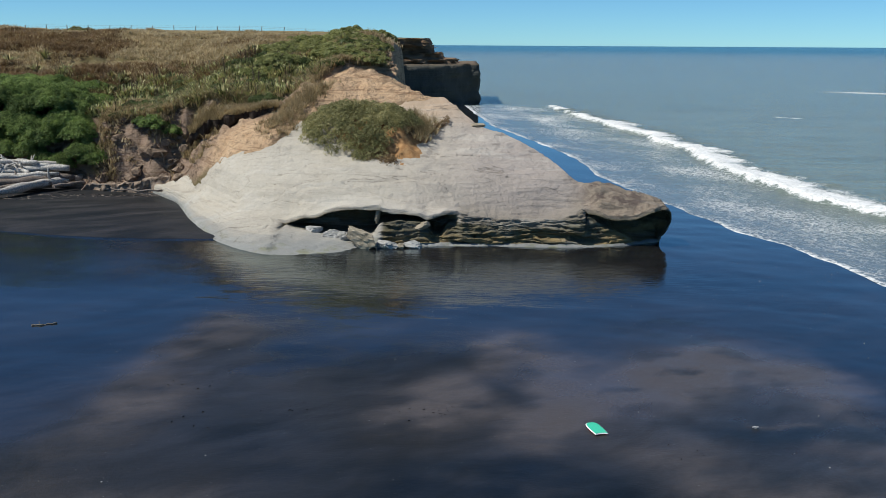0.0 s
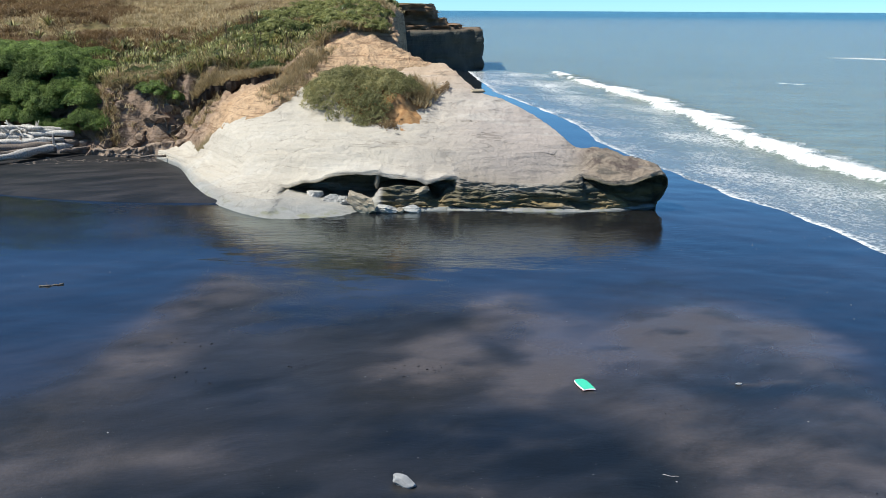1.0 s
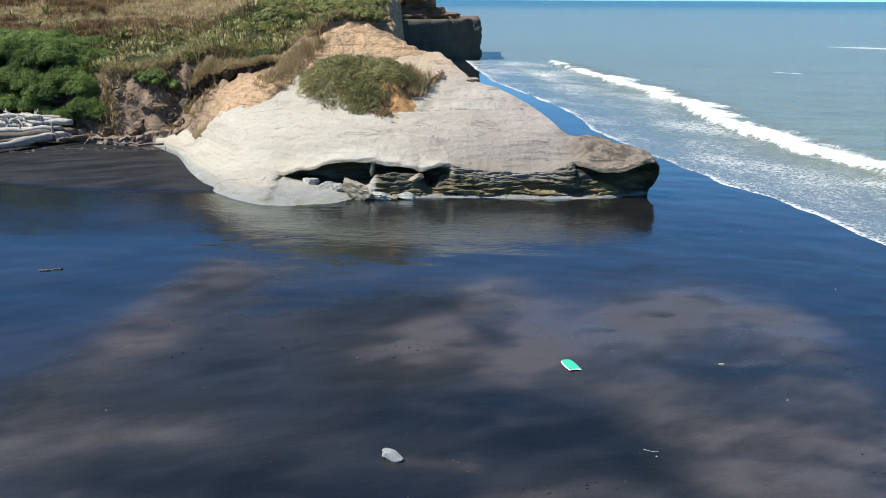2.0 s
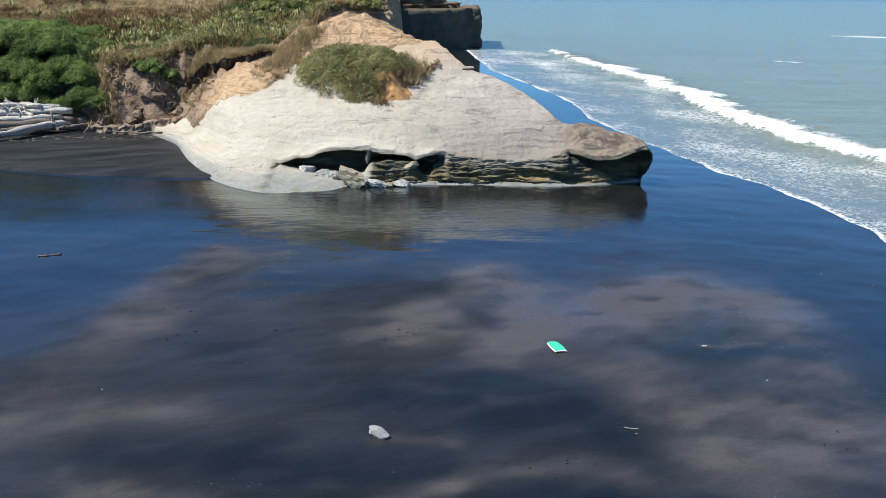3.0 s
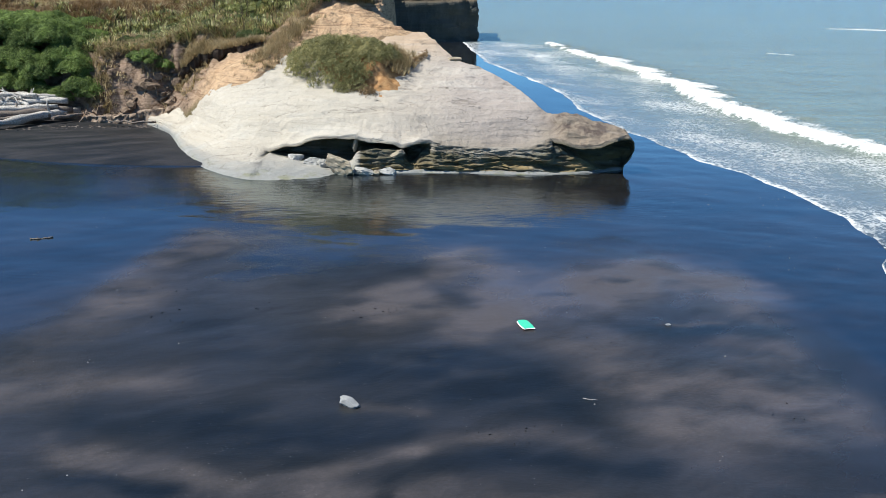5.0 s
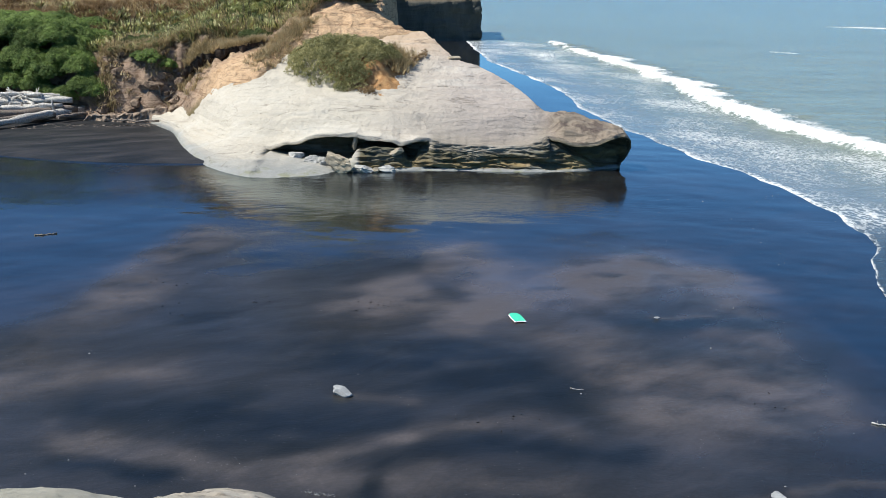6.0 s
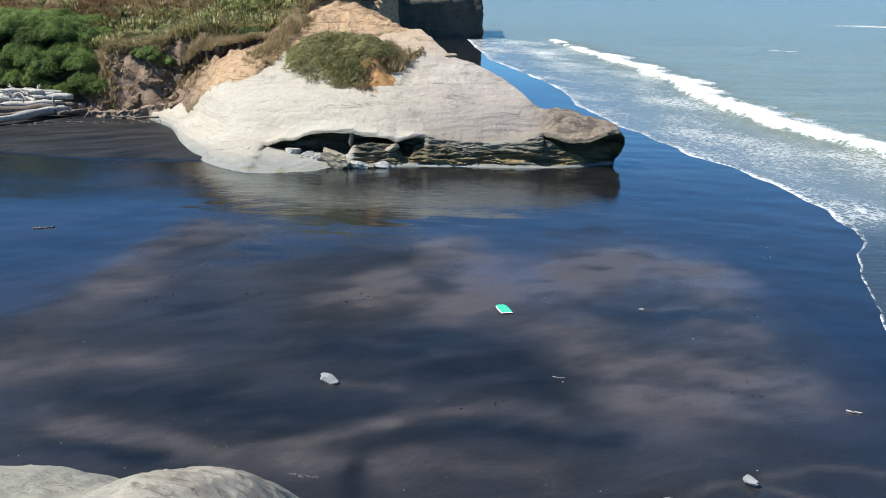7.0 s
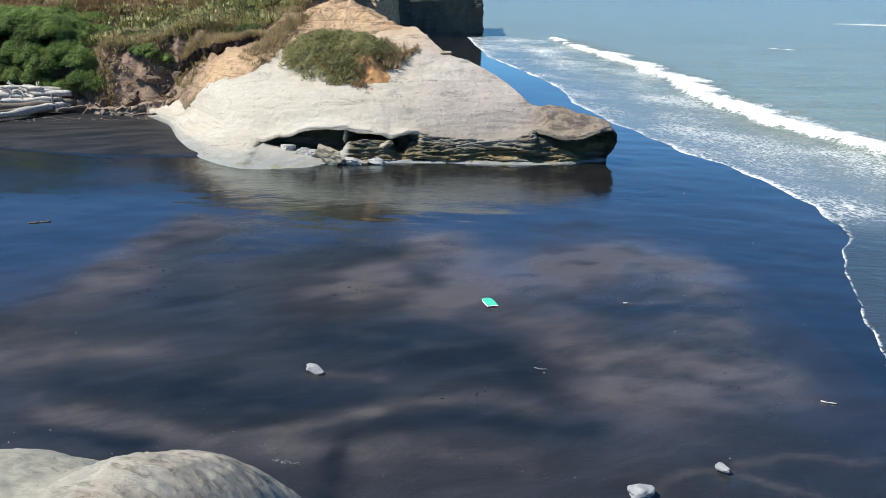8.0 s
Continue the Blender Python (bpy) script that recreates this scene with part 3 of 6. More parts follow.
# ---- the sea ----
# edge of the swash: y, x
SWASH = [(-60, 18), (20, 18.4), (25.3, 19.3), (29, 20.0), (33, 21.0), (37, 22.2), (41, 23.4), (43.5, 24.4), (46, 25.2), (51, 25.2), (58, 24.2), (64.5, 22.9), (68, 20.8), (73, 20.4), (81, 18.4), (92, 16.6), (100, 15.2), (112, 15.4), (122, 14.0), (140, 10.8), (158, 7.2), (190, 4.6), (214, 3.0), (225, 6), (250, 0), (300, -60), (900, -320)]
# front of the breaking wave: y, x
BREAK = [(20, 56), (55, 43), (66, 38.4), (72, 36.4), (80, 34.2), (90, 32.0), (100, 30.6), (110, 30.4), (122, 31.2), (135, 30.2), (146, 29.0), (165, 26.5), (181, 24.2), (205, 22.0), (227, 21.0)]
# an older line of foam closer in
INNER = [(20, 46), (50, 38), (70, 31.5), (90, 25), (110, 21), (140, 16.5), (175, 11.5), (205, 9)]


def swash_x(y):
    return soft_line(y, SWASH, 1.5) + 0.5 * fbm(0.0, y * 0.22, 8.0, 4) * smooth(300, 200, y)


def build_sea():
    us = [0, 0.06, 0.2, 0.45, 0.8] + [1.2 + 0.45 * i for i in range(105)] + spaced(49, 4700, (1.0, 700, 1.14))
    ys = [-v for v in spaced(0, 600, (4, 200, 1.5))[::-1]][:-1] + [0, 6, 12, 18, 24] + [28 + 0.5 * i for i in range(400)] + spaced(229, 4800, (1.2, 700, 1.12))
    grid, foam, thin, deep = [], [], [], []
    for y in ys:
        sx = swash_x(y)
        bx = soft_line(y, BREAK, 3) + 1.3 * fbm(5.0, y * 0.10, 1.0, 4)
        ix = soft_line(y, INNER, 4) + 1.5 * fbm(2.0, y * 0.10, 4.0, 3)
        inside = smooth(228, 205, y)
        # the wave breaks wide and white, then thinner, along its length
        ragged = max(0.05, 0.62 + 0.75 * fbm(9.0, y * 0.05, 2.0, 3)) * smooth(230, 150, y)
        broken = smooth(-0.25, -0.05, fbm(4.0, y * 0.06, 7.0, 3) + 0.6 * smooth(190, 150, y) - 0.1)
        rim = 0.72 + 0.35 * fbm(1.0, y * 0.15, 12.0, 3)
        row = []
        for u in us:
            x = sx + u
            swell = 0.12 * fbm(x * 0.05 + y * 0.02, y * 0.05, 0.5, 3) + 0.05 * fbm(x * 0.4, y * 0.4, 2.5, 2)
            z = SEA + swell * smooth(0, 12, u)
            d = x - bx
            if y < 225:
                # bore of the breaking wave
                hgt = 0.50 * smooth(20, 70, y) * smooth(225, 195, y) * (0.35 + 0.65 * broken)
                z += hgt * (smooth(-0.9, 0.15, d) if d < 0.15 else math.exp(-(d - 0.15) / 6.0)) * (1 + 0.6 * fbm(x * 0.5, y * 0.5, 6.0, 3) * (1 if abs(d) < 7 else 0))
                z = max(z, ground_z(x, y) + 0.03 + 0.02 * smooth(0, 1.0, u)) if u > 0.1 else ground_z(x, y) - 0.01 * (u == 0) + 0.012
            else:
                z = SEA + swell * smooth(0, 12, u) - 0.02
            row.append((x, y, z))
            e = abs(x - ix)
            # bubbly rim of the swash, a lacy sheet behind it, streaks farther out
            mottle = fbm(x * 0.15, y * 0.15, 3.0, 4)
            full = 0.30 + 0.70 * smooth(40, 50, y)
            band = fbm(x * 0.10 + y * 0.05, y * 0.035 - x * 0.08, 21.0, 4)
            f = 0.92 * rim * math.exp(-(u / (0.15 + 0.75 * (full - 0.3) / 0.7)) ** 2) * inside
            f = max(f, inside * smooth(9.0, 0.4, u) * (0.50 + 0.25 * mottle) * rim * full)
            f = max(f, inside * (0.36 + 0.30 * band + 0.12 * mottle) * smooth(1.0, -0.5, d) * full)
            f = max(f, inside * 0.44 * math.exp(-(e / 2.2) ** 2) * (0.8 + 0.8 * band)) if x < bx else f
            if d < 0:
                f = max(f, 0.95 * broken * inside * smooth(-1.0, -0.1, d + 0.45 * fbm(x * 0.6, y * 0.6, 4.0, 3)))
            else:
                w = 1.4 + 4.2 * ragged
                f = max(f, inside * broken * 0.95 * smooth(w * 1.5, w * 0.35, d + (0.8 + 0.35 * w) * fbm(x * 0.3, y * 0.3, 4.0, 4)))
                f = max(f, inside * broken * 0.60 * math.exp(-d / (2.0 + 7.0 * ragged)) * (0.85 + 0.8 * band))
            f += inside * 0.14 * smooth(160, 195, y) * smooth(26, 12, x)
            # breaking crests farther out
            wx = 118 + (280 - y) * 0.9 + 1.5 * fbm(0.0, y * 0.1, 3.0, 3)
            f = max(f, 0.85 * smooth(3.6, 1.2, abs(x - wx)) * smooth(235, 250, y) * smooth(296, 280, y)) if x > 90 else f
            f = max(f, 0.80 * smooth(2.2, 0.6, abs(x - 64 - 0.5 * (182 - y))) * smooth(178, 180, y) * smooth(186, 183, y)) if 55 < x < 75 else f
            if u > 30 and y < 700:
                cap = noise.noise((x * 0.035, y * 0.06, 9.0))
                f = max(f, smooth(0.62, 0.78, cap) * 0.70 * smooth(8, 22, d))
            foam.append(f)
            thin.append(smooth(18.0, 0.5, u) * inside)
            deep.append(smooth(700, 2000, math.hypot(x, y)))
        grid.append(row)
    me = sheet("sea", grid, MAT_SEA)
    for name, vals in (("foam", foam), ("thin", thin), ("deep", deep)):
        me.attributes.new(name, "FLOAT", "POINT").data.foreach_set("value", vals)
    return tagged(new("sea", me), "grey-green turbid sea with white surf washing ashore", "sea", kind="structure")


build_sea()

# ---- the pale mudstone outcrop ----
# curves along x: foot of the rock, lip over the undercut, its depth, height and setback of the sill below, back ridge
FOOT_Y = [(-27.4, 79.6), (-26.4, 78.2), (-24.6, 75.6), (-22.6, 73.0), (-20.6, 70.2), (-19.2, 66.8), (-18.0, 63.6), (-17.0, 61.6), (-15.6, 59.0), (-14.4, 57.4), (-12.4, 55.2), (-10.9, 54.3), (-9.4, 54.5), (-8, 55.1), (-6.6, 56.0), (-5.9, 57.2), (-5, 58.0), (-2.7, 58.2), (0.2, 58.9), (3.8, 59.4), (7.5, 59.8), (9.3, 60.3), (10.3, 60.7), (12.0, 61.4), (12.6, 62.0), (13.4, 62.5), (14.3, 63.1), (15.0, 63.9)]
LIP_Y = [(-26, 77.8), (-20, 70), (-14, 61), (-11, 59.6), (-9, 59.3), (-4, 59.3), (-1, 59.5), (0.5, 60.2), (4, 60.7), (7.5, 61.2), (9, 61.5), (10, 61.2), (11, 61.0), (12.5, 61.0), (13.8, 61.5), (14.6, 62.0)]
LIP_Z = [(-26, 1.5), (-20, 1.9), (-14, 1.9), (-10.6, 1.7), (-9.4, 2.1), (-8.4, 2.3), (-7.4, 2.62), (-6.4, 2.74), (-4.5, 2.72), (-4.3, 2.66), (-3.7, 2.5), (-2.1, 2.36), (-1.6, 2.1), (-0.9, 2.2), (-0.2, 2.35), (2, 1.95), (3.8, 1.75), (6, 1.65), (7.4, 1.75), (8.9, 2.25), (9.6, 2.1), (11.1, 1.85), (12.0, 1.95), (12.7, 2.12), (13.4, 2.35), (14.5, 2.5)]
UNDER = [(-11.8, 0), (-10.9, 0.25), (-10.2, 0.9), (-9, 2.6), (-1.6, 2.6), (-0.6, 1.7), (0.1, 0.7), (0.8, 0.12), (8.8, 0.12), (9.3, 0.9), (10.0, 2.0), (11.0, 2.7), (13.4, 2.8), (14.6, 2.4)]
SILL_H = [(-11, 0.9), (-9.5, 0.62), (-8, 0.45), (-6, 0.30), (-4.9, 0.55), (-4.5, 1.15), (-3.3, 1.40), (-2.0, 1.36), (-1.5, 1.25), (-1.15, 0.45), (-0.6, 0.5), (-0.15, 1.3), (1.5, 1.25), (4, 1.15), (6, 1.2), (8, 1.5), (9.0, 2.0), (9.8, 1.5), (10.8, 1.0), (12.0, 0.35), (12.6, 0.1), (15, 0.05)]
SILL_Y = [(-11, -0.1), (-8, -0.3), (-4.5, -0.3), (-3.5, -0.2), (-1, 0.2), (0, 0.35), (8, 0.35), (9, 0.2), (12.6, 0.0), (15, 0.05)]
RIDGE_Y = [(-26, 78.5), (-20, 75.0), (-12, 74.6), (-2.4, 75.0), (-0.6, 75.5), (0.6, 73.6), (2.2, 71.3), (4.3, 69.8), (5.9, 68.3), (7.2, 66.6), (8.1, 65.2), (9.0, 64.5), (11, 64.6), (13.2, 63.9), (14.4, 63.7), (15.0, 64.2)]
# line where the brown earth begins to cover the rock
BANK_Y = [(-300, 82), (-60, 78), (-40, 76.2), (-29, 75.4), (-25.6, 75.2), (-22.7, 75.0), (-20.6, 73.4), (-18.8, 70.6), (-16.2, 68.2), (-13.8, 67.0), (-12.1, 68.2), (-10.7, 71.0), (-9, 72.8), (-6, 73.8), (-3, 74.3), (0, 75.4), (3, 77)]


def ramp_z(x, y):
    z = 2.15 + 0.42 * (y - 59.7) - 0.03 * x
    z -= 0.55 * smooth(7.8, 9.2, x) * smooth(63, 65, y)
    z += 0.18 * smooth(8.6, 10.0, x) - 0.15 * max(0.0, x - 10.0)
    z -= 0.30 * smooth(13.0, 15.2, x)
    g = ground_z(x, y)
    if x < -8:
        # towards the dry beach the slab rises from its foot
        a, c = z - g, 0.46 * (y - line(x, FOOT_Y)) + 0.05
        k = 0.5
        lower = g + (-k * math.log(math.exp(-a / k) + math.exp(-c / k)) if c > -3 else c)
        z += (lower - z) * smooth(-8.0, -12.5, x)
        # washed-out hollow under the turf
        z -= 0.14 * max(0.0, y - soft_line(x, BANK_Y, 0.8) - 1.0) * smooth(-11.5, -13.5, x) * smooth(-24.0, -22.0, x)
    # slight swelling of the big slab
    z += 0.35 * smooth(-16, -9, x) * math.exp(-((x + 6) / 7) ** 2 - ((y - 63) / 3.5) ** 2)
    return z


def rock_section(x):
    """Points of the outline at x, front foot to back, each with how far up, under, at the foot and in the layered face it lies."""
    wob = 0.06 * fbm(x * 1.1, 4.0, 2.0, 3)
    yf, yl, zl, un, yr = (soft_line(x, FOOT_Y, 0.35), soft_line(x, LIP_Y, 0.4), soft_line(x, LIP_Z, 0.12) + wob * smooth(-11, -9, x) * smooth(14, 13, x), soft_line(x, UNDER, 0.12), soft_line(x, RIDGE_Y, 0.3))
    g = ground_z(x, yf)
    zl = max(zl, g + 0.35)
    yl = max(yl, yf + 0.15 - 2.0 * smooth(9.0, 10.5, x))
    yr = max(yr, yl + 0.6)
    cave = smooth(0.05, 0.7, un)
    strat = smooth(-4.6, -4.0, x)
    zs = min(g + soft_line(x, SILL_H, 0.12), zl - 0.25)
    ys = max(yl + soft_line(x, SILL_Y, 0.3), yf + 0.2)
    rib = smooth(8.6, 9.4, x)
    ys = ys * (1 - rib) + (yf + 0.12 + 0.6 * (zs - g)) * rib
    yb = max(yl + max(un, 0.1), ys + 0.05)
    pts = []

    def seg(y0, z0, y1, z1, n, up, under, foot, lay, bulge=0.0):
        for i in range(n):
            t = i / n
            w = math.sin(math.pi * t) * bulge
            pts.append([y0 + (y1 - y0) * t, z0 + (z1 - z0) * t + w, up[0] + (up[1] - up[0]) * t, under[0] + (under[1] - under[0]) * t, foot[0] + (foot[1] - foot[0]) * t, lay])

    def blend(a, b):
        return a * cave + b * (1 - cave)

    seg(yf, g - 0.5, yf, g, 3, (0, 0), (0, 0), (1, 1), 0)
    # bleached rim at the foot of the layered face
    yr0, zr0 = yf + 0.35 * strat, g + 0.14 * strat
    seg(yf, g, yr0 + 0.001, zr0, 4, (0, 0), (0, 0), (1, 1), 0)
    za = blend(zs, g + (zl - g) * 0.55)
    ya = blend(ys, yf + (yl - yf) * 0.5)
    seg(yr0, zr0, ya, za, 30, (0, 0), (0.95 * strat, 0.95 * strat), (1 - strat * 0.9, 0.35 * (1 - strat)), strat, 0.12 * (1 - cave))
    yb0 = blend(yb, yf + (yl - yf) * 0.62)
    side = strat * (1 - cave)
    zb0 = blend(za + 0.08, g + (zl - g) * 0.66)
    # under rises with cave, so the recess's shade is also put into its colour
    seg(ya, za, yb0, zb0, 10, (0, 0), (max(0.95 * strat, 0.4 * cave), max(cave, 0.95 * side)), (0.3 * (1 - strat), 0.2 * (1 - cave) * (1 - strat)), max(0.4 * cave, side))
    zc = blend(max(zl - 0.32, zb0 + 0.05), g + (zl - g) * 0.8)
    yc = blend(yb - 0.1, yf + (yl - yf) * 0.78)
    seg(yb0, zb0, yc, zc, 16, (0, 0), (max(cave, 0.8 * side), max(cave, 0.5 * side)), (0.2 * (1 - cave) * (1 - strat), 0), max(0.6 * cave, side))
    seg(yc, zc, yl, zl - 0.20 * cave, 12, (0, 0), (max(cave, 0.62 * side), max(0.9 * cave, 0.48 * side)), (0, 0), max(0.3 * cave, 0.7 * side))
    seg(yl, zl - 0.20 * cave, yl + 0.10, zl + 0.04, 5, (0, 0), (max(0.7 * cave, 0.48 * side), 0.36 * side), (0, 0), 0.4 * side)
    n = 110
    roll = 3.0 - 2.3 * smooth(8.5, 10.0, x)
    y0, z0 = yl + 0.10, zl + 0.04
    for i in range(n):
        t = i / n
        y = y0 + (yr - y0) * t
        lead = smooth(0, 1, min(1.0, (y - y0) / roll))
        pts.append([y, z0 * (1 - lead) + ramp_z(x, y) * lead, t * (yr - yl) / 13.0, 0.42 * side * smooth(3.0, 0.0, y - y0), 0, 0.3 * side * smooth(0.9, 0.0, y - y0)])
    lead = smooth(0, 1, min(1.0, (yr - y0) / roll))
    zr = z0 * (1 - lead) + ramp_z(x, yr) * lead
    seg(yr, zr, yr + 0.5, zr - 0.25, 4, (1, 1), (0, 0), (0, 0), 0)
    gb = ground_z(x, yr + 3) - 0.6
    seg(yr + 0.5, zr - 0.25, yr + 1.6, gb, 14, (1, 1), (0.3, 0.6), (0, 0.5), 0)
    return pts


def build_outcrop():
    xs = [(-27.4 + 0.1 * i, 0.0) for i in range(416)] + [(14.12 + 0.85 * s, s) for s in (0.06, 0.14, 0.24, 0.36, 0.48, 0.6, 0.7, 0.78, 0.85, 0.91, 0.96, 0.99, 1.0)]
    grid, up, under, foot = [], [], [], []
    for x, s0 in xs:
        row = []
        close = math.sqrt(1 - s0 * s0)
        for y, z, u, w, f, lay in rock_section(min(x, 14.12)):
            if s0:
                y, z = 62.9 + (y - 62.9) * close ** 0.8, 1.35 + (z - 1.35) * close ** 0.42
            # bedding: ledges on the layered face, fainter on the slab
            dip = z - 0.02 * x + 0.22 * fbm(x * 0.3, 2.0, 5.0, 4)
            bed = fbm(x * 0.16, y * 0.10, dip * 4.8, 4, 0.6)
            lump = fbm(x * 0.35, y * 0.35, z * 0.35 + 7, 4)
            knob = fbm(x * 0.9, y * 0.9, z * 1.6 + 3, 3)
            # slanting lens-shaped recesses and broken blocks of the layered face
            tilt = z + 0.16 * (x - 5.5)
            hollow = smooth(0.05, 0.55, fbm(x * 0.24, 3.3, tilt * 1.9, 4) + 0.02) * smooth(0.1, 0.4, z + 0.3)
            crag = abs(fbm(x * 0.6, y * 0.8, tilt * 2.8 + 3, 5, 0.6))
            grit = fbm(x * 3.4, y * 2.6, z * 5.5, 3, 0.6)
            # long ledges that pinch out towards the tip, each overhanging the one below, and one deep lens between them
            step = (z * (1 + 0.018 * (9 - x)) - 0.035 * x + 0.16 * fbm(x * 0.35, 6.0, z * 0.5, 4)) * 2.7
            step = (step - math.floor(step)) ** 1.6
            lens = math.exp(-((x - 6.7) / 1.9) ** 4 - ((z - 0.72 + 0.05 * (x - 6.7)) / 0.26) ** 2)
            ledge = lay * (0.34 * step * (0.55 + 0.9 * fbm(x * 0.3, 2.0, z * 1.2, 3)) - 0.65 * lens) * smooth(0.15, 0.4, z + 0.25)
            dy = -0.05 * bed - ledge - lay * (0.08 * bed - 0.35 * hollow - 0.22 * crag + 0.05 + 0.10 * knob + 0.07 * grit) - 0.15 * w * lump - 0.45 * smooth(11.5, 13, x) * w * knob
            dz = 0.05 * bed * (1 - w) + 0.10 * lump * (1 - 0.6 * f) + lay * (0.05 * knob + 0.06 * grit) + (1 - w) * (1 - 0.4 * f) * (0.045 * fbm(x * 1.3, y * 2.6, 4.0, 4, 0.6) + smooth(8.3, 9.5, x) * (0.12 * fbm(x * 0.9, y * 0.9, 8.0, 5, 0.65)))
            # small erosion steps and shallow furrows across the slab
            s = (y * 0.9 + 0.13 * x + 1.3 * fbm(x * 0.09, y * 0.2, 1.0, 4)) * 0.42
            saw = s - math.floor(s)
            on = (1 - w) * (1 - f) * smooth(-0.25, 0.25, fbm(x * 0.17, y * 0.3, 11.0, 3) + 0.05)
            dz += 0.17 * on * (saw if saw < 0.95 else (1 - saw) / 0.05 * 0.95)
            if u > 0.5 and x > -1.5:
                dy += 0.25 * fbm(x * 0.7, z * 0.7, 2.0, 4)
            xe = x - (x - 14.12) * (0.85 * smooth(1.1, 0.1, z) + 0.45 * smooth(1.5, 2.5, z)) if s0 else x
            row.append((xe + 0.12 * w * knob, y + dy, z + dz))
            up.append(u)
            under.append(w)
            foot.append(f)
        grid.append(row)
    root = tagged(new("rock_outcrop"), "pale sloping mudstone outcrop, undercut by the sea into a dark cave", "rock")
    cols = len(grid[0])
    tags = {"up": np.array(up).reshape(-1, cols), "under": np.array(under).reshape(-1, cols), "foot": np.array(foot).reshape(-1, cols)}
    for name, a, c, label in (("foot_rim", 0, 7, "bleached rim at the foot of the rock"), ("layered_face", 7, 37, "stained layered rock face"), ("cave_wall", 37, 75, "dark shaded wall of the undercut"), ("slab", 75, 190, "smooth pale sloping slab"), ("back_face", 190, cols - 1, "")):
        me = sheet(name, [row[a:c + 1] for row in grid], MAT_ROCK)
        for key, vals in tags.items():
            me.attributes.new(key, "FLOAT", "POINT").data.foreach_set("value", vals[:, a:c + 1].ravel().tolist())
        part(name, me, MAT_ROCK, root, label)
    return root


outcrop = build_outcrop()

# ---- the hillside ----
# scarp of turf above the earth
SCARP_Y = [(-300, 87), (-60, 83), (-40, 81.0), (-32, 80.0), (-28, 78.2), (-25, 77.9), (-22, 77.2), (-19, 75.6), (-16, 74.2), (-14, 73.9), (-12.6, 76.0), (-11.4, 79.4), (-10.2, 81.6), (-9, 82.4), (-8, 83.2), (-6.5, 84.4), (-5, 85.2), (-3, 86.0)]
COAST_X = [(70, 2), (75, 1.0), (77.5, -1.7), (82, -3.9), (85, -4.6), (90, -5.0), (100, -5.6), (120, -5.8), (150, -8.5), (200, -13), (230, -12), (260, -14), (400, -60), (900, -240)]


def hill_top(x, y):
    z = 6.1 + 0.2 * (y - 76) + 2.3 * smooth(-27, -18, x) + 1.9 * smooth(-13.5, -9.0, x) * smooth(77, 82, y)
    cap = 12.9 + 0.9 * smooth(-14, -10, x) * smooth(140, 110, y) + 0.033 * min(40, max(0.0, -6 - x)) + 0.011 * max(0.0, y - 130)
    k = 1.3
    z = cap - k * math.log(1 + math.exp((cap - z) / k)) if cap - z < 30 else z
    # slipped hollow below the hilltop
    z -= 2.0 * math.exp(-((x + 38.6) / 3.4) ** 2) * smooth(103.2, 102.6, y) * smooth(92, 101, y) * (0.8 + 0.5 * fbm(x * 0.6, 2.0, 1.0, 3))
    lum = smooth(78, 90, y) * smooth(170, 130, y)
    z += (0.6 * fbm(x * 0.09, y * 0.09, 2.0, 4) + 0.4 * fbm(x * 0.35, y * 0.35, 5.0, 3)) * (0.35 + lum)
    return z


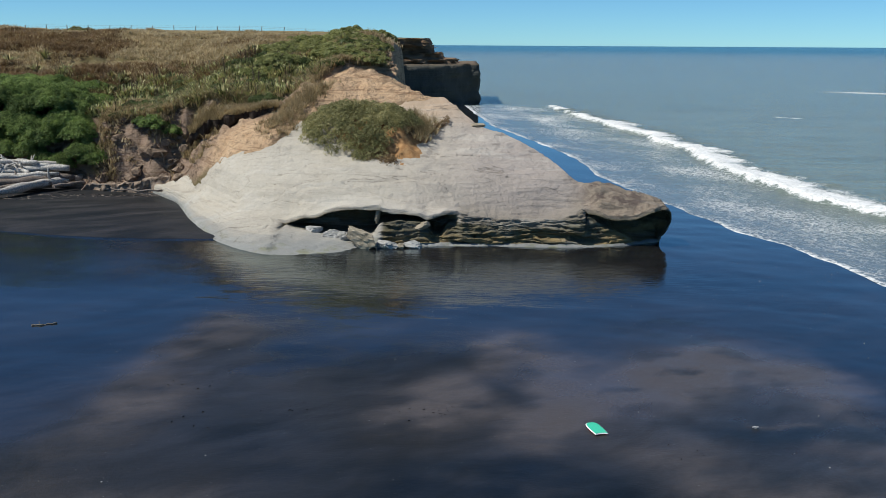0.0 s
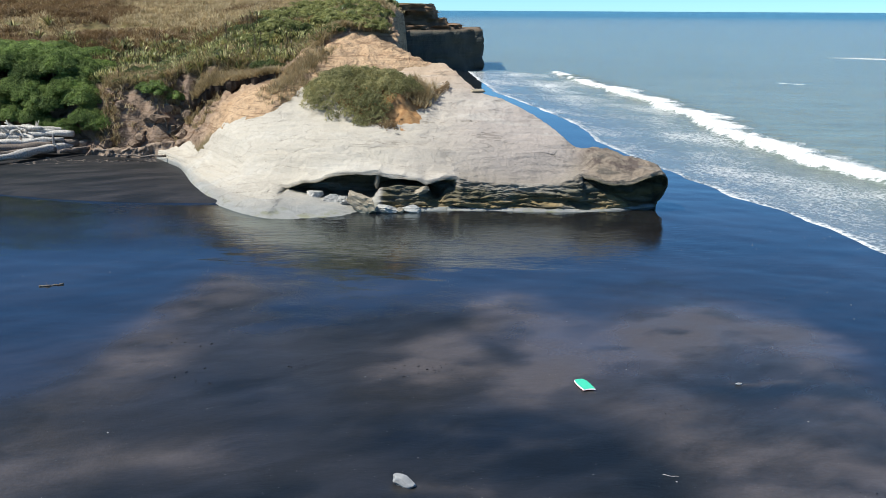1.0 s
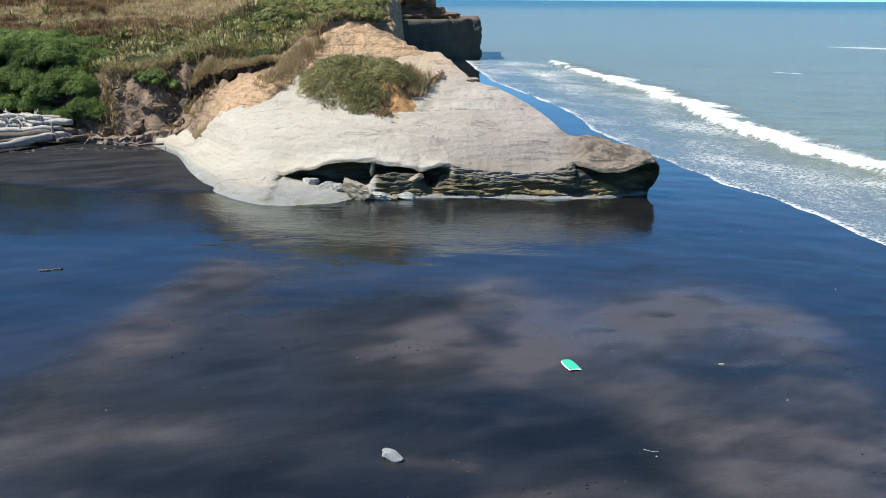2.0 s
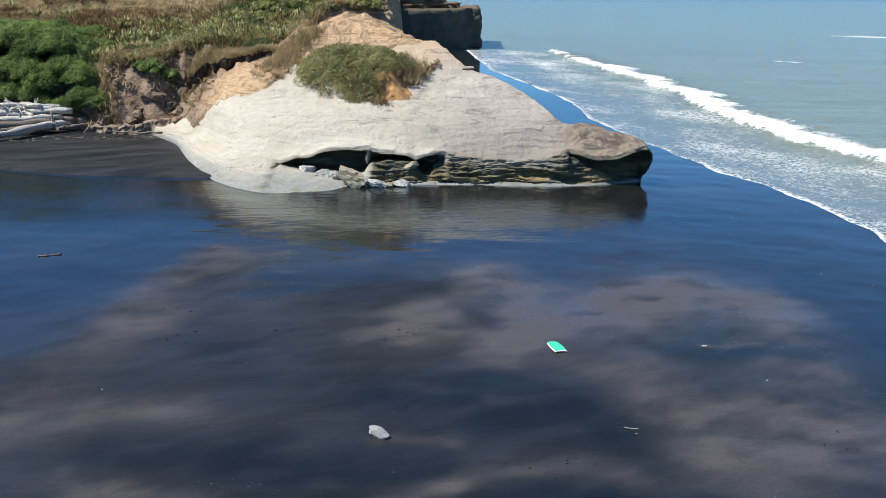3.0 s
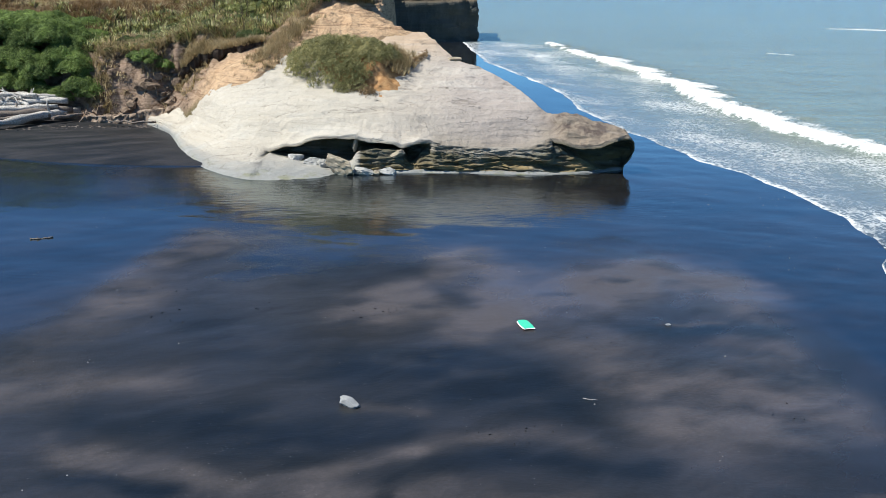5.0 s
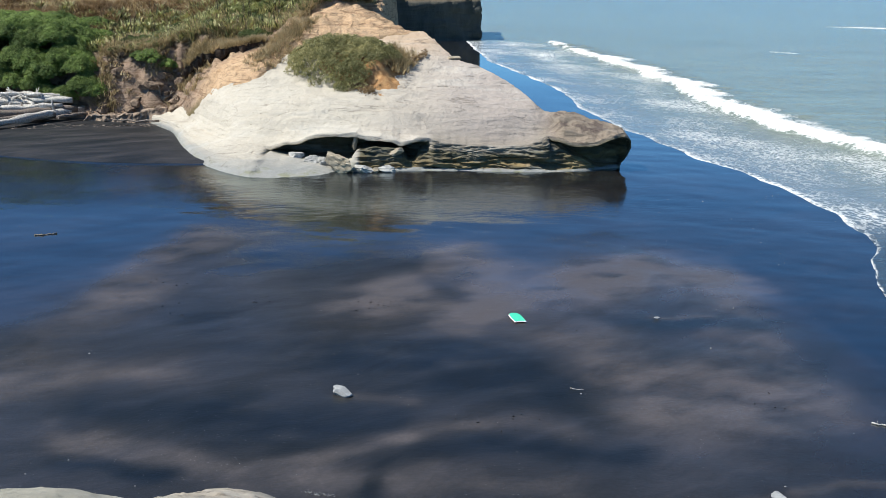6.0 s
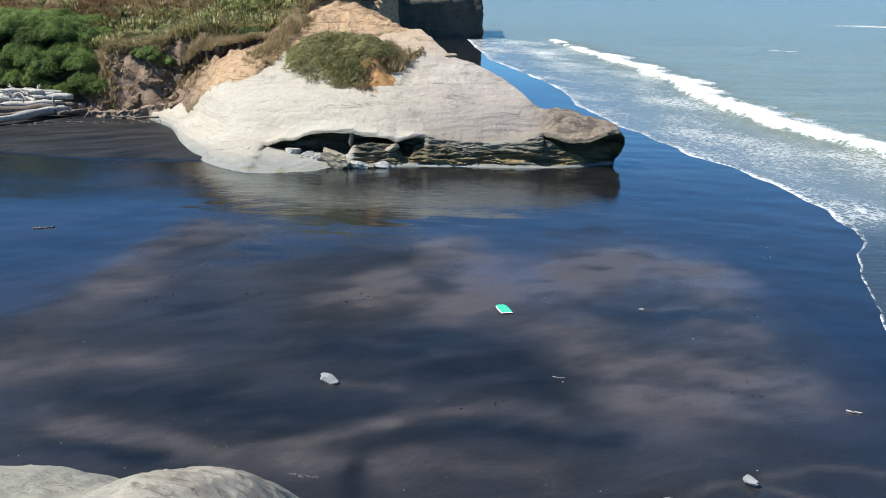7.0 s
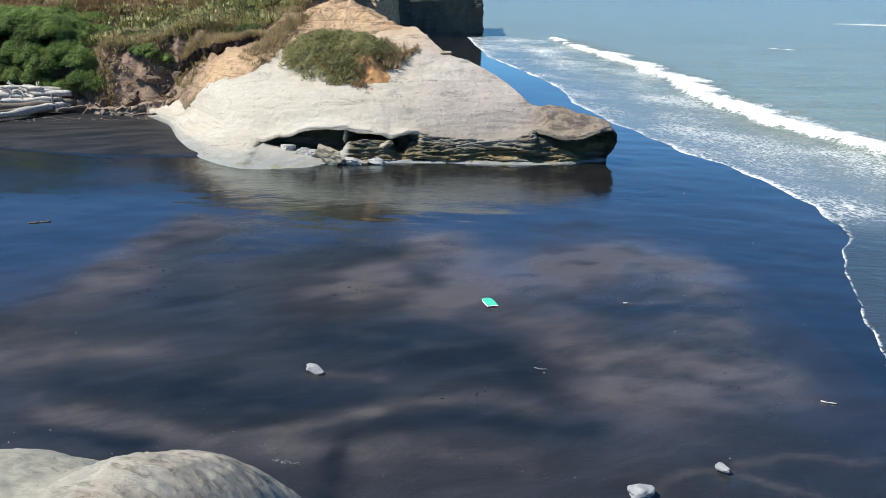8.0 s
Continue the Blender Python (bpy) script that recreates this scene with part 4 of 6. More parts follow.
def hill(x, y):
    """Height, bareness, orange tint."""
    wob = fbm(x * 0.5, 3.0, 1.0, 3)
    slump = smooth(-20.5, -22.5, x)
    yf = soft_line(x, BANK_Y, 0.8) + 0.7 * wob
    ys = soft_line(x, SCARP_Y, 0.8) + 0.6 * fbm(x * 0.7, 8.0, 1.0, 4)
    worn = smooth(-11.5, -13.5, x) * smooth(-24.0, -22.0, x)
    ys += 1.3 * worn
    g = ground_z(x, y)
    base = max(ramp_z(x, min(y, 75.4)) + 0.08 * min(10.0, max(0.0, y - 75.4)), g) if x > -27 else g
    d, e = y - yf, y - ys
    top = hill_top(x, max(y, ys - 1))
    # skin of earth on the rock, thickening upwards, with gullies
    t = smooth(0, 1, d / max(1.0, ys - yf))
    gully = fbm(x * 0.9, y * 0.25, 4.0, 4)
    low = base + 0.05 + (0.25 + 0.5 * t) * (0.45 + 0.5 * gully) * smooth(0, 0.8, d)
    low = low + max(0.0, top - 1.3 + 0.9 * smooth(-13, -10, x) - low) * t * (0.78 - 0.38 * worn)
    k = smooth(-0.5 - 2.8 * slump, 0.55, e + 0.5 * slump * fbm(x * 0.4, y * 1.6, 9.0, 4))
    z = low * (1 - k) + max(top, low) * k if d > 0 else base - 0.04 - 0.55 * min(6.0, -d)
    back = 0.25 * smooth(-19, -23.5, x) + 0.5 * fbm(x * 0.8, y * 0.3, 6.0, 3)
    bare = smooth(-0.4, 0.2, d) * smooth(0.5 - back, -0.1 - back, e)
    org = smooth(-20.5, -16.5, x + 0.8 * wob) * (1 - 0.85 * smooth(-4.5, -1.2, e) * smooth(-10, -13, x)) * (1 - 0.15 * smooth(79, 86, y)) * (1 - 0.65 * smooth(-12, -10, x) * smooth(10.4, 11.1, z + 0.3 * wob))
    xe = soft_line(y, COAST_X, 2) + 0.7 * fbm(3.0, y * 0.3, z * 0.3, 3)
    c = xe - x
    if c < 3.5:
        lower = SEA - 1.5
        kk = smooth(-1.0, 0.5, c) * 0.93 + 0.07 * smooth(0.5, 3.5, c)
        z = lower + (z - lower) * kk
        bare = max(bare, smooth(1.5, 0.7, c))
        org = max(org, 0.9)
    lay = fbm(x * 0.15, y * 0.15, z * 2.2, 3)
    block = fbm(x * 0.75, y * 0.75, z * 0.5 + 4, 4)
    crag = (abs(block) * 2 - 0.35) * (0.22 + 0.45 * smooth(-12, -17, x)) * (1 - 0.6 * slump) * smooth(0.3, 1.5, d) * (1 - 0.3 * worn)
    rise = (0.16 * fbm(x * 0.9, y * 0.9, z * 0.9, 4) + 0.14 * lay * smooth(-13, -9, x) + 0.10 * fbm(x * 2.6, y * 2.6, z * 2.6, 3) + crag) * bare
    z += rise
    if -27 < x < 0 and y < 75.5 and d > 0:
        z = max(z, base + 0.16 * smooth(0, 0.5, d) + 0.32 * smooth(0.4, 2.5, d))
    return z, bare, org


def build_hill():
    xs = [-v for v in spaced(52, 1500, (2, 300, 1.3))[::-1]] + [-52 + 0.25 * i for i in range(1, 226)]
    ys = [63 + 0.25 * i for i in range(130)] + spaced(95.5, 1600, (0.5, 260, 1.06))
    grid, bare, org = [], [], []
    for y in ys:
        row = []
        for x in xs:
            z, b, o = hill(x, y)
            row.append((x, y, z))
            bare.append(b)
            org.append(o)
        grid.append(row)
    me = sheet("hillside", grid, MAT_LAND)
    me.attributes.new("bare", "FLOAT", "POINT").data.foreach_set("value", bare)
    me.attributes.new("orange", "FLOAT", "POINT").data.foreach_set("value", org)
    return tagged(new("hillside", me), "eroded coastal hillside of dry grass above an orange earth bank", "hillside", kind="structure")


build_hill()

# ---- the far headland ----
def build_headland():
    root = tagged(new("sea_cliff"), "dark sheer sea cliff headland with a layered brown top", "cliff", kind="structure")

    def tier(name, x0, x1, y0, y1, z0, z1, seed, lean=0.4, tilt=0.0):
        n, h = 120, 16
        grid, per = [], []
        for i in range(n):
            t = i / n * 4
            if t < 1:
                per.append((x0 + (x1 - x0) * t, y0))
            elif t < 2:
                per.append((x1, y0 + (y1 - y0) * (t - 1)))
            elif t < 3:
                per.append((x1 + (x0 - x1) * (t - 2), y1))
            else:
                per.append((x0, y1 + (y0 - y1) * (t - 3)))
        cx, cy = (x0 + x1) / 2, (y0 + y1) / 2
        for j in range(h + 1):
            v = j / h
            z = z0 + (z1 - z0) * v
            row = []
            for x, y in per:
                s = 1 + (0.07 + 0.07 * (z0 > 0)) * fbm(x * 0.35 + seed, y * 0.35, z * 0.6, 5) - lean * 0.05 * v
                row.append((cx + (x - cx) * s, cy + (y - cy) * s + 0.5 * (x - 8.6), z + tilt * (x - cx) * v + 0.25 * fbm(x * 0.3, y * 0.3, seed, 4) * v))
            grid.append(row)
        for s in (0.93, 0.6, 0.25, 0.02):
            grid.append([(cx + (x - cx) * s, cy + (y - cy) * s + 0.5 * (cx + (x - cx) * s - 8.6), z1 + tilt * (x - cx) * s + (1 - s) * 0.2 + 0.1 * fbm(x * s * 0.3, y * 0.3, seed + 2, 2)) for x, y in per])
        return part(name, sheet(name, grid, MAT_HEAD, True), MAT_HEAD, root)

    tier("cliff_face", -18, 6.3, 218, 250, -3.0, 8.35, 1.0)
    tier("ledge", -18, 1.2, 220, 250, 8.0, 9.3, 4.0, 0.9)
    tier("ledge", -18, -2.2, 222, 252, 9.2, 10.6, 9.0, 0.9)
    tier("ledge", -18, -4.6, 224, 252, 10.5, 12.4, 14.0, 0.9)
    tier("turf_cap", -22, -5.6, 222, 256, 12.3, 13.9, 21.0, 0.1)
    # low coast beyond it, on the horizon
    grid = []
    for j in range(3):
        grid.append([(-260 + 6.4 * i, 2600 + 40 * j, SEA - 2 + (0 if j == 0 else 16 * smooth(40, 22, i) * (0.7 + 0.3 * fbm(i * 0.3, 1.0, 2.0, 3)) * (1 if j == 1 else 0))) for i in range(48)])
    tagged(new("far_coast", sheet("far_coast", grid, MAT_HEAD)), "low hazy coastline on the horizon", "coast", kind="structure")
    return root


build_headland()

# ---- plants ----
MAT_SHRUB = leaf_material("shrub_leaf", (0.095, 0.145, 0.040), (0.400, 0.520, 0.145), 0.5)
MAT_DEEPGREEN = leaf_material("deep_green_leaf", (0.060, 0.085, 0.026), (0.210, 0.250, 0.080), 0.45)
MAT_OLIVE = leaf_material("olive_leaf", (0.175, 0.175, 0.070), (0.560, 0.500, 0.235), 0.45)
MAT_LOWGREEN = leaf_material("low_green_leaf", (0.170, 0.190, 0.060), (0.480, 0.470, 0.180), 0.45)


def flax_material():
    """Sword leaves: most dark olive, some painted pale yellow-green as lit highlights, some withered."""
    m, nt, b = material("flax_leaf", 0.42, 0.4)
    g = nt.nodes.new("ShaderNodeNewGeometry")
    n = noise_tex(nt, coords(nt), 0.5, 4, 0.6)
    f = maths(nt, "ADD", g.outputs["Random Per Island"], maths(nt, "MULTIPLY", maths(nt, "SUBTRACT", n, 0.5), 0.7), True)
    col = ramp(nt, f, [(0.0, (0.045, 0.052, 0.018)), (0.28, (0.14, 0.15, 0.050)), (0.48, (0.34, 0.35, 0.13)), (0.82, (0.66, 0.64, 0.30)), (1.0, (0.42, 0.28, 0.14))])
    nt.links.new(col, b.inputs["Base Color"])
    return m


MAT_FLAX = flax_material()
MAT_DRY = leaf_material("dry_grass_blade", (0.330, 0.255, 0.135), (0.680, 0.560, 0.340), 0.35)
MAT_RUSSET = leaf_material("russet_grass_blade", (0.130, 0.082, 0.040), (0.360, 0.240, 0.115), 0.35)
MAT_TANGRASS = leaf_material("olive_grass_blade", (0.240, 0.185, 0.095), (0.620, 0.490, 0.290), 0.40)
MAT_STALK = plain("dry_stalk", (0.05, 0.035, 0.025), (0.09, 0.065, 0.045), 6.0)
MAT_BARK = plain("bark", (0.10, 0.075, 0.055), (0.20, 0.16, 0.12), 5.0)
MAT_EARTH = plain("orange_earth", (0.27, 0.14, 0.06), (0.47, 0.28, 0.13), 2.2, 0.95, 0.1, 0.12)


def leaf_mesh(name, centres, normals, sizes, mat, seed, narrow=0.55):
    """Many small folded leaves, each facing roughly along its normal."""
    r = np.random.RandomState(seed)
    n = len(centres)
    nn = normals + r.normal(0, 0.45, (n, 3))
    nn /= np.linalg.norm(nn, axis=1)[:, None]
    a = np.cross(nn, r.normal(0, 1, (n, 3)))
    a /= np.linalg.norm(a, axis=1)[:, None]
    b = np.cross(nn, a)
    s = sizes[:, None]
    v = np.empty((n, 4, 3))
    v[:, 0] = centres - a * s
    v[:, 1] = centres + b * s * narrow - nn * s * 0.15
    v[:, 2] = centres + a * s
    v[:, 3] = centres - b * s * narrow - nn * s * 0.15
    me = bpy.data.meshes.new(name)
    me.from_pydata(v.reshape(-1, 3).tolist(), [], np.arange(n * 4).reshape(n, 4).tolist())
    me.materials.append(mat)
    return me


def tube(bm, points, radii, sides=7):
    """A bent tapering tube with closed ends."""
    rings = []
    pts = [Vector(p) for p in points]
    for i, (p, r) in enumerate(zip(pts, radii)):
        d = (pts[min(i + 1, len(pts) - 1)] - pts[max(i - 1, 0)]).normalized()
        s = d.orthogonal().normalized() if abs(d.z) > 0.9 else d.cross(Vector((0, 0, 1))).normalized()
        t = d.cross(s)
        rings.append([bm.verts.new(p + (s * math.cos(2 * math.pi * k / sides) + t * math.sin(2 * math.pi * k / sides)) * r * (1 + 0.12 * math.sin(3.1 * k + i))) for k in range(sides)])
    for a, b in zip(rings, rings[1:]):
        for k in range(sides):
            f = bm.faces.new((a[k], a[(k + 1) % sides], b[(k + 1) % sides], b[k]))
            f.smooth = True
    bm.faces.new(rings[0][::-1])
    bm.faces.new(rings[-1])


def crown_points(r, clumps, per, flat=0.75, size=1.0):
    """Leaf places on a heap of rounded clumps about one metre in radius."""
    c, nrm = [], []
    for k in range(clumps):
        a = k * 2.39996
        h = 1 - (k + 0.5) / clumps * 1.05
        q = math.sqrt(max(0.0, 1 - h * h))
        centre = np.array([q * math.cos(a), q * math.sin(a), h * flat]) * (0.66 + 0.16 * r.rand())
        rad = 0.26 + 0.16 * r.rand()
        d = r.normal(0, 1, (per, 3))
        d /= np.linalg.norm(d, axis=1)[:, None]
        d[:, 2] = np.abs(d[:, 2]) * 1.0 - 0.15
        depth = 1 - 0.28 * r.rand(per) ** 2
        c.append(centre + d * rad * depth[:, None])
        nrm.append(d * 0.8 + np.array([0, 0, 0.5]))
    return np.concatenate(c), np.concatenate(nrm)


def make_shrub(name, seed, mat, label, category, clumps=30, per=480, leaf=0.040, flat=0.75):
    r = np.random.RandomState(seed)
    root = tagged(new(name), label, category)
    c, nrm = crown_points(r, clumps, per, flat)
    part("crown", leaf_mesh("crown", c, nrm, leaf * (0.7 + 0.6 * r.rand(len(c))), mat, seed), mat, root)
    bm = bmesh.new()
    for k in range(6):
        a = k * 1.05 + seed
        tip = Vector((math.cos(a) * 0.55, math.sin(a) * 0.55, 0.45 + 0.1 * (k % 3)))
        tube(bm, [(0, 0, -0.25), tip * 0.35, tip * 0.7 + Vector((0, 0, 0.06)), tip], [0.05, 0.04, 0.028, 0.012], 6)
    part("trunk", bm, MAT_BARK, root)
    return root


def put(root, x, y, z, s, turn=0.0, tall=1.0):
    root.matrix_world = Matrix.LocRotScale((x, y, z), Euler((0, 0, turn)), (s, s, s * tall))
    return root


def put_copy(root, x, y, z, s, turn=0.0, tall=1.0):
    """A copy with its own size."""
    keep = root.scale.copy()
    root.scale = (s, s, s * tall)
    c = copy_thing(root, Matrix.LocRotScale((x, y, z), Euler((0, 0, turn)), None))
    root.scale = keep
    return c


# dense green shrubs over the driftwood
shrubs = [make_shrub("shrub", 3 + k, MAT_SHRUB, "dense dark green coastal shrub above the driftwood", "shrub") for k in range(3)]
for s in shrubs:
    tagged(s, group="green shrubs on the bank")


def canopy(x, y):
    """Height of the thicket's upper outline: a steep front over the logs, falling away to its open end."""
    top = line(x, [(-45, 10.5), (-35.5, 10.1), (-33.0, 9.6), (-30.6, 7.6), (-29.2, 5.4), (-28.0, 4.0)])
    return min(top - 0.12 * max(0.0, 80 - y), 4.4 + 2.1 * (y - 76.4)) + 0.4 * fbm(x * 0.4, y * 0.4, 6.0, 2)


r_shrub = random.Random(21)
count = 0
for y, step in ((76.7, 1.5), (77.8, 1.6), (79.0, 1.7), (80.4, 1.9), (82.4, 2.2), (85.0, 2.5), (88.0, 2.9)):
    x = -28.9 - 0.35 * (y - 76.7)
    while x > -47:
        px, py, s = x + r_shrub.uniform(-0.35, 0.35), y + r_shrub.uniform(-0.4, 0.4), step * r_shrub.uniform(0.72, 1.0)
        zg = max(hill(px, py)[0], ground_z(px, py)) - 0.1
        zg = max(zg, canopy(px, py) - 1.35 * s)
        rise = canopy(px, py) - zg
        if rise > 0.7:
            s = max(0.6, min(max(s, rise / 1.15), (-27.5 - px) / 1.0, (py - 75.3) / 1.1, 1.6 * rise))
            tall = min(1.3, max(0.55, rise / (0.98 * s)))
            if count < 3:
                put(shrubs[count], px, py, zg, s, r_shrub.uniform(0, 6.28), tall)
            else:
                put_copy(shrubs[count % 3], px, py, zg, s, r_shrub.uniform(0, 6.28), tall)
            count += 1
        x -= step * r_shrub.uniform(0.8, 1.1)

# small fresh green bush by the slumped earth
green = tagged(make_shrub("bush", 14, MAT_SHRUB, "small bright green bush on the slumped bank", "bush", 12, 300, 0.10), group="")
put(green, -24.1, 76.9, hill(-24.1, 76.9)[0] - 0.1, 1.25)
put_copy(green, -22.7, 77.0, hill(-22.7, 77.0)[0], 0.85, 1.0)
put_copy(green, -25.2, 77.5, hill(-25.2, 77.5)[0], 0.8, 2.0)

# low green scrub on the shoulder of the hill
low = [make_shrub("low_bush", 31 + k, MAT_LOWGREEN, "low olive-green scrub bush on the hill shoulder", "bush", 14, 240, 0.085, 0.55) for k in range(2)]
for s in low:
    tagged(s, group="scrub on the hill")
r_low = random.Random(5)
count = 0
while count < 75:
    x, y = r_low.uniform(-19, -5.5), r_low.uniform(84, 112)
    z, bare, _ = hill(x, y)
    if bare > 0.2 or x < -19 + (y - 84) * 0.12 or x > -4.6 - (y - 80) * 0.06:
        continue
    s = r_low.uniform(0.8, 1.9)
    if count < 2:
        put(low[count], x, y, z, s)
    else:
        put_copy(low[count % 2], x, y, z, s, r_low.uniform(0, 6.3), r_low.uniform(0.6, 0.9))
    count += 1


# dark low scrub between the flax
deep = make_shrub("low_bush", 37, MAT_DEEPGREEN, "dark green low bush between the flax on the hillside", "bush", 14, 240, 0.085, 0.6)
tagged(deep, group="scrub on the hill")
count = 0
while count < 95:
    x, y = r_low.uniform(-29, -9), 75 + 20 * r_low.random() ** 1.3
    z, bare, _ = hill(x, y)
    if bare > 0.3 or noise.noise((x * 0.2, y * 0.2, 9.0)) < r_low.uniform(-0.35, 0.3):
        continue
    s = r_low.uniform(0.6, 1.25)
    if count:
        put_copy(deep, x, y, z, s, r_low.uniform(0, 6.3), r_low.uniform(0.6, 0.95))
    else:
        put(deep, x, y, z, s)
    count += 1


def flax_leaves(r, verts, faces, at, size, n):
    """Adds n long sword-shaped leaves that arch over, fanned out from one foot."""
    for k in range(n):
        a, lean = r.uniform(0, 6.283), r.uniform(0.15, 1.0)
        length, w = size * r.uniform(0.65, 1.15), size * r.uniform(0.045, 0.07)
        side = Vector((-math.sin(a), math.cos(a), 0))
        b = len(verts)
        for i in range(5):
            t = i / 4
            out = lean * (t + 0.9 * t * t) * length * 0.55
            up = length * (t - 0.42 * lean * t * t)
            p = Vector(at) + Vector((math.cos(a) * (0.08 + out), math.sin(a) * (0.08 + out), up))
            ww = w * (1.0 if i < 2 else (0.85 if i == 2 else (0.55 if i == 3 else 0.06)))
            verts += [tuple(p - side * ww), tuple(p + side * ww)]
        faces += [(b + 2 * i, b + 2 * i + 1, b + 2 * i + 3, b + 2 * i + 2) for i in range(4)]


def make_flax(seed):
    """A clump of flax."""
    r = random.Random(seed)
    verts, faces = [], []
    flax_leaves(r, verts, faces, (0, 0, 0), 1.0, 30)
    me = bpy.data.meshes.new("leaves")
    me.from_pydata(verts, [], faces)
    me.materials.append(MAT_FLAX)
    root = tagged(new("flax_plant"), "pale green flax clump with sword-shaped leaves on the hillside", "flax", "flax on the hillside")
    part("leaves", me, MAT_FLAX, root)
    if seed == 44:
        for k in range(2):
            a = k * 2.4 + seed
            bm = bmesh.new()
            tube(bm, [(0.1 * math.cos(a), 0.1 * math.sin(a), 0), (0.18 * math.cos(a), 0.18 * math.sin(a), 1.1), (0.3 * math.cos(a), 0.3 * math.sin(a), 1.9)], [0.025, 0.02, 0.012], 5)
            for i in range(6):
                b0 = Vector((0.3 * math.cos(a), 0.3 * math.sin(a), 1.2 + 0.13 * i))
                d = Vector((math.cos(a + i * 2.1), math.sin(a + i * 2.1), 0.6)) * 0.16
                tube(bm, [b0 * 0.97, b0 + d], [0.022, 0.012], 4)
            part("flower_stalk", bm, MAT_STALK, root, "dry dark flower stalk")
    return root


flaxes = [make_flax(40 + k) for k in range(5)]
r_flax = random.Random(11)
count = 0
while count < 285:
    y = 75.5 + 26 * r_flax.random() ** 1.2
    x = r_flax.uniform(-29 - 0.55 * (y - 76), -10)
    z, bare, _ = hill(x, y)
    dens = noise.noise((x * 0.16, y * 0.12, 4.0)) + 0.35 - 0.02 * abs(y - 82) - 0.8 * smooth(-12, -9, x) - 0.8 * smooth(94, 104, y) + 0.35 * smooth(-26, -18, x)
    if bare > 0.25 or dens < r_flax.uniform(-0.1, 0.45):
        continue
    s = r_flax.uniform(0.7, 1.15)
    if count < 5:
        put(flaxes[count], x, y, z - 0.05, s)
    else:
        put_copy(flaxes[4 if count % 17 == 0 and y < 96 else count % 4], x, y, z - 0.05, s, r_flax.uniform(0, 6.28))
    count += 1
for x, y in ((-47, 96), (-45.5, 99), (-43.5, 103), (-42, 97), (-49, 92), (-38, 76.2), (-37.0, 75.8)):
    put_copy(flaxes[1], x, y, hill(x, y)[0] - 0.05, 1.3, x)


def grass(name, mat, label, n, region, height, seed, blades=8, spread=0.22, wide=0.035, most=0.45):
    """One sheet of many grass tufts, kept where region(x, y, bare) allows."""
    r = random.Random(seed)
    verts, faces = [], []
    done = tries = 0
    while done < n and tries < n * 12:
        tries += 1
        x, y, keep = region(r)
        if not keep:
            continue
        z, bare, _ = hill(x, y)
        if bare > most:
            continue
        done += 1
        tall = height * r.uniform(0.6, 1.3)
        for _ in range(blades):
            a = r.uniform(0, 6.283)
            bx, by = x + r.gauss(0, spread), y + r.gauss(0, spread)
            w = wide * r.uniform(0.7, 1.5)
            dx, dy = math.cos(a), math.sin(a)
            lean = r.uniform(0.4, 1.7) * tall
            b = len(verts)
            verts += [(bx - dy * w, by + dx * w, z - 0.05), (bx + dy * w, by - dx * w, z - 0.05), (bx + dx * lean * 0.4 + dy * w * 0.7, by + dy * lean * 0.4 - dx * w * 0.7, z + tall * 0.6), (bx + dx * lean * 0.4 - dy * w * 0.7, by + dy * lean * 0.4 + dx * w * 0.7, z + tall * 0.6), (bx + dx * lean, by + dy * lean, z + tall * r.uniform(0.8, 1.05))]
            faces += [(b, b + 1, b + 2, b + 3), (b + 3, b + 2, b + 4)]
    me = bpy.data.meshes.new(name)
    me.from_pydata(verts, [], faces)
    me.materials.append(mat)
    return tagged(new(name, me), label, "grass", kind="stuff")


def zone_golden(r):
    y = r.uniform(88, 138)
    x = y * r.uniform(-0.52, -0.02)
    k = noise.noise((x * 0.11, y * 0.11, 1.5)) + 0.2 + 0.9 * smooth(94, 101, y) * smooth(-0.14, -0.22, x / y) - 0.75 * smooth(-0.30, -0.40, x / y)
    return x, y, k > r.uniform(0.0, 0.5)


def zone_russet(r):
    y = r.uniform(78, 125)
    x = y * r.uniform(-0.52, -0.06)
    k = noise.noise((x * 0.13, y * 0.13, 7.5)) + 0.35 * smooth(99, 92, y) - 0.5 * smooth(97, 103, y) * smooth(-0.36, -0.3, x / y) + 0.45 * smooth(-0.30, -0.40, x / y) - 0.7 * smooth(92, 86, y) * smooth(-33, -29, x)
    return x, y, k > r.uniform(0.0, 0.5)


def zone_edge(r):
    x = r.uniform(-29, -6)
    y = line(x, SCARP_Y) + r.expovariate(0.45) - 0.1
    return x, y, True


def zone_slump(r):
    x = r.uniform(-29, -18)
    y = line(x, SCARP_Y) - r.uniform(-0.5, 2.6)
    return x, y, noise.noise((x * 0.5, y * 0.5, 3.0)) + 0.5 * smooth(-26.5, -27.8, x) > r.uniform(0.0, 0.4)


def zone_shoulder(r):
    y = r.uniform(80, 120)
    x = r.uniform(-20, -4)
    k = noise.noise((x * 0.2, y * 0.2, 12.0))
    return x, y, k > r.uniform(-0.4, 0.3)


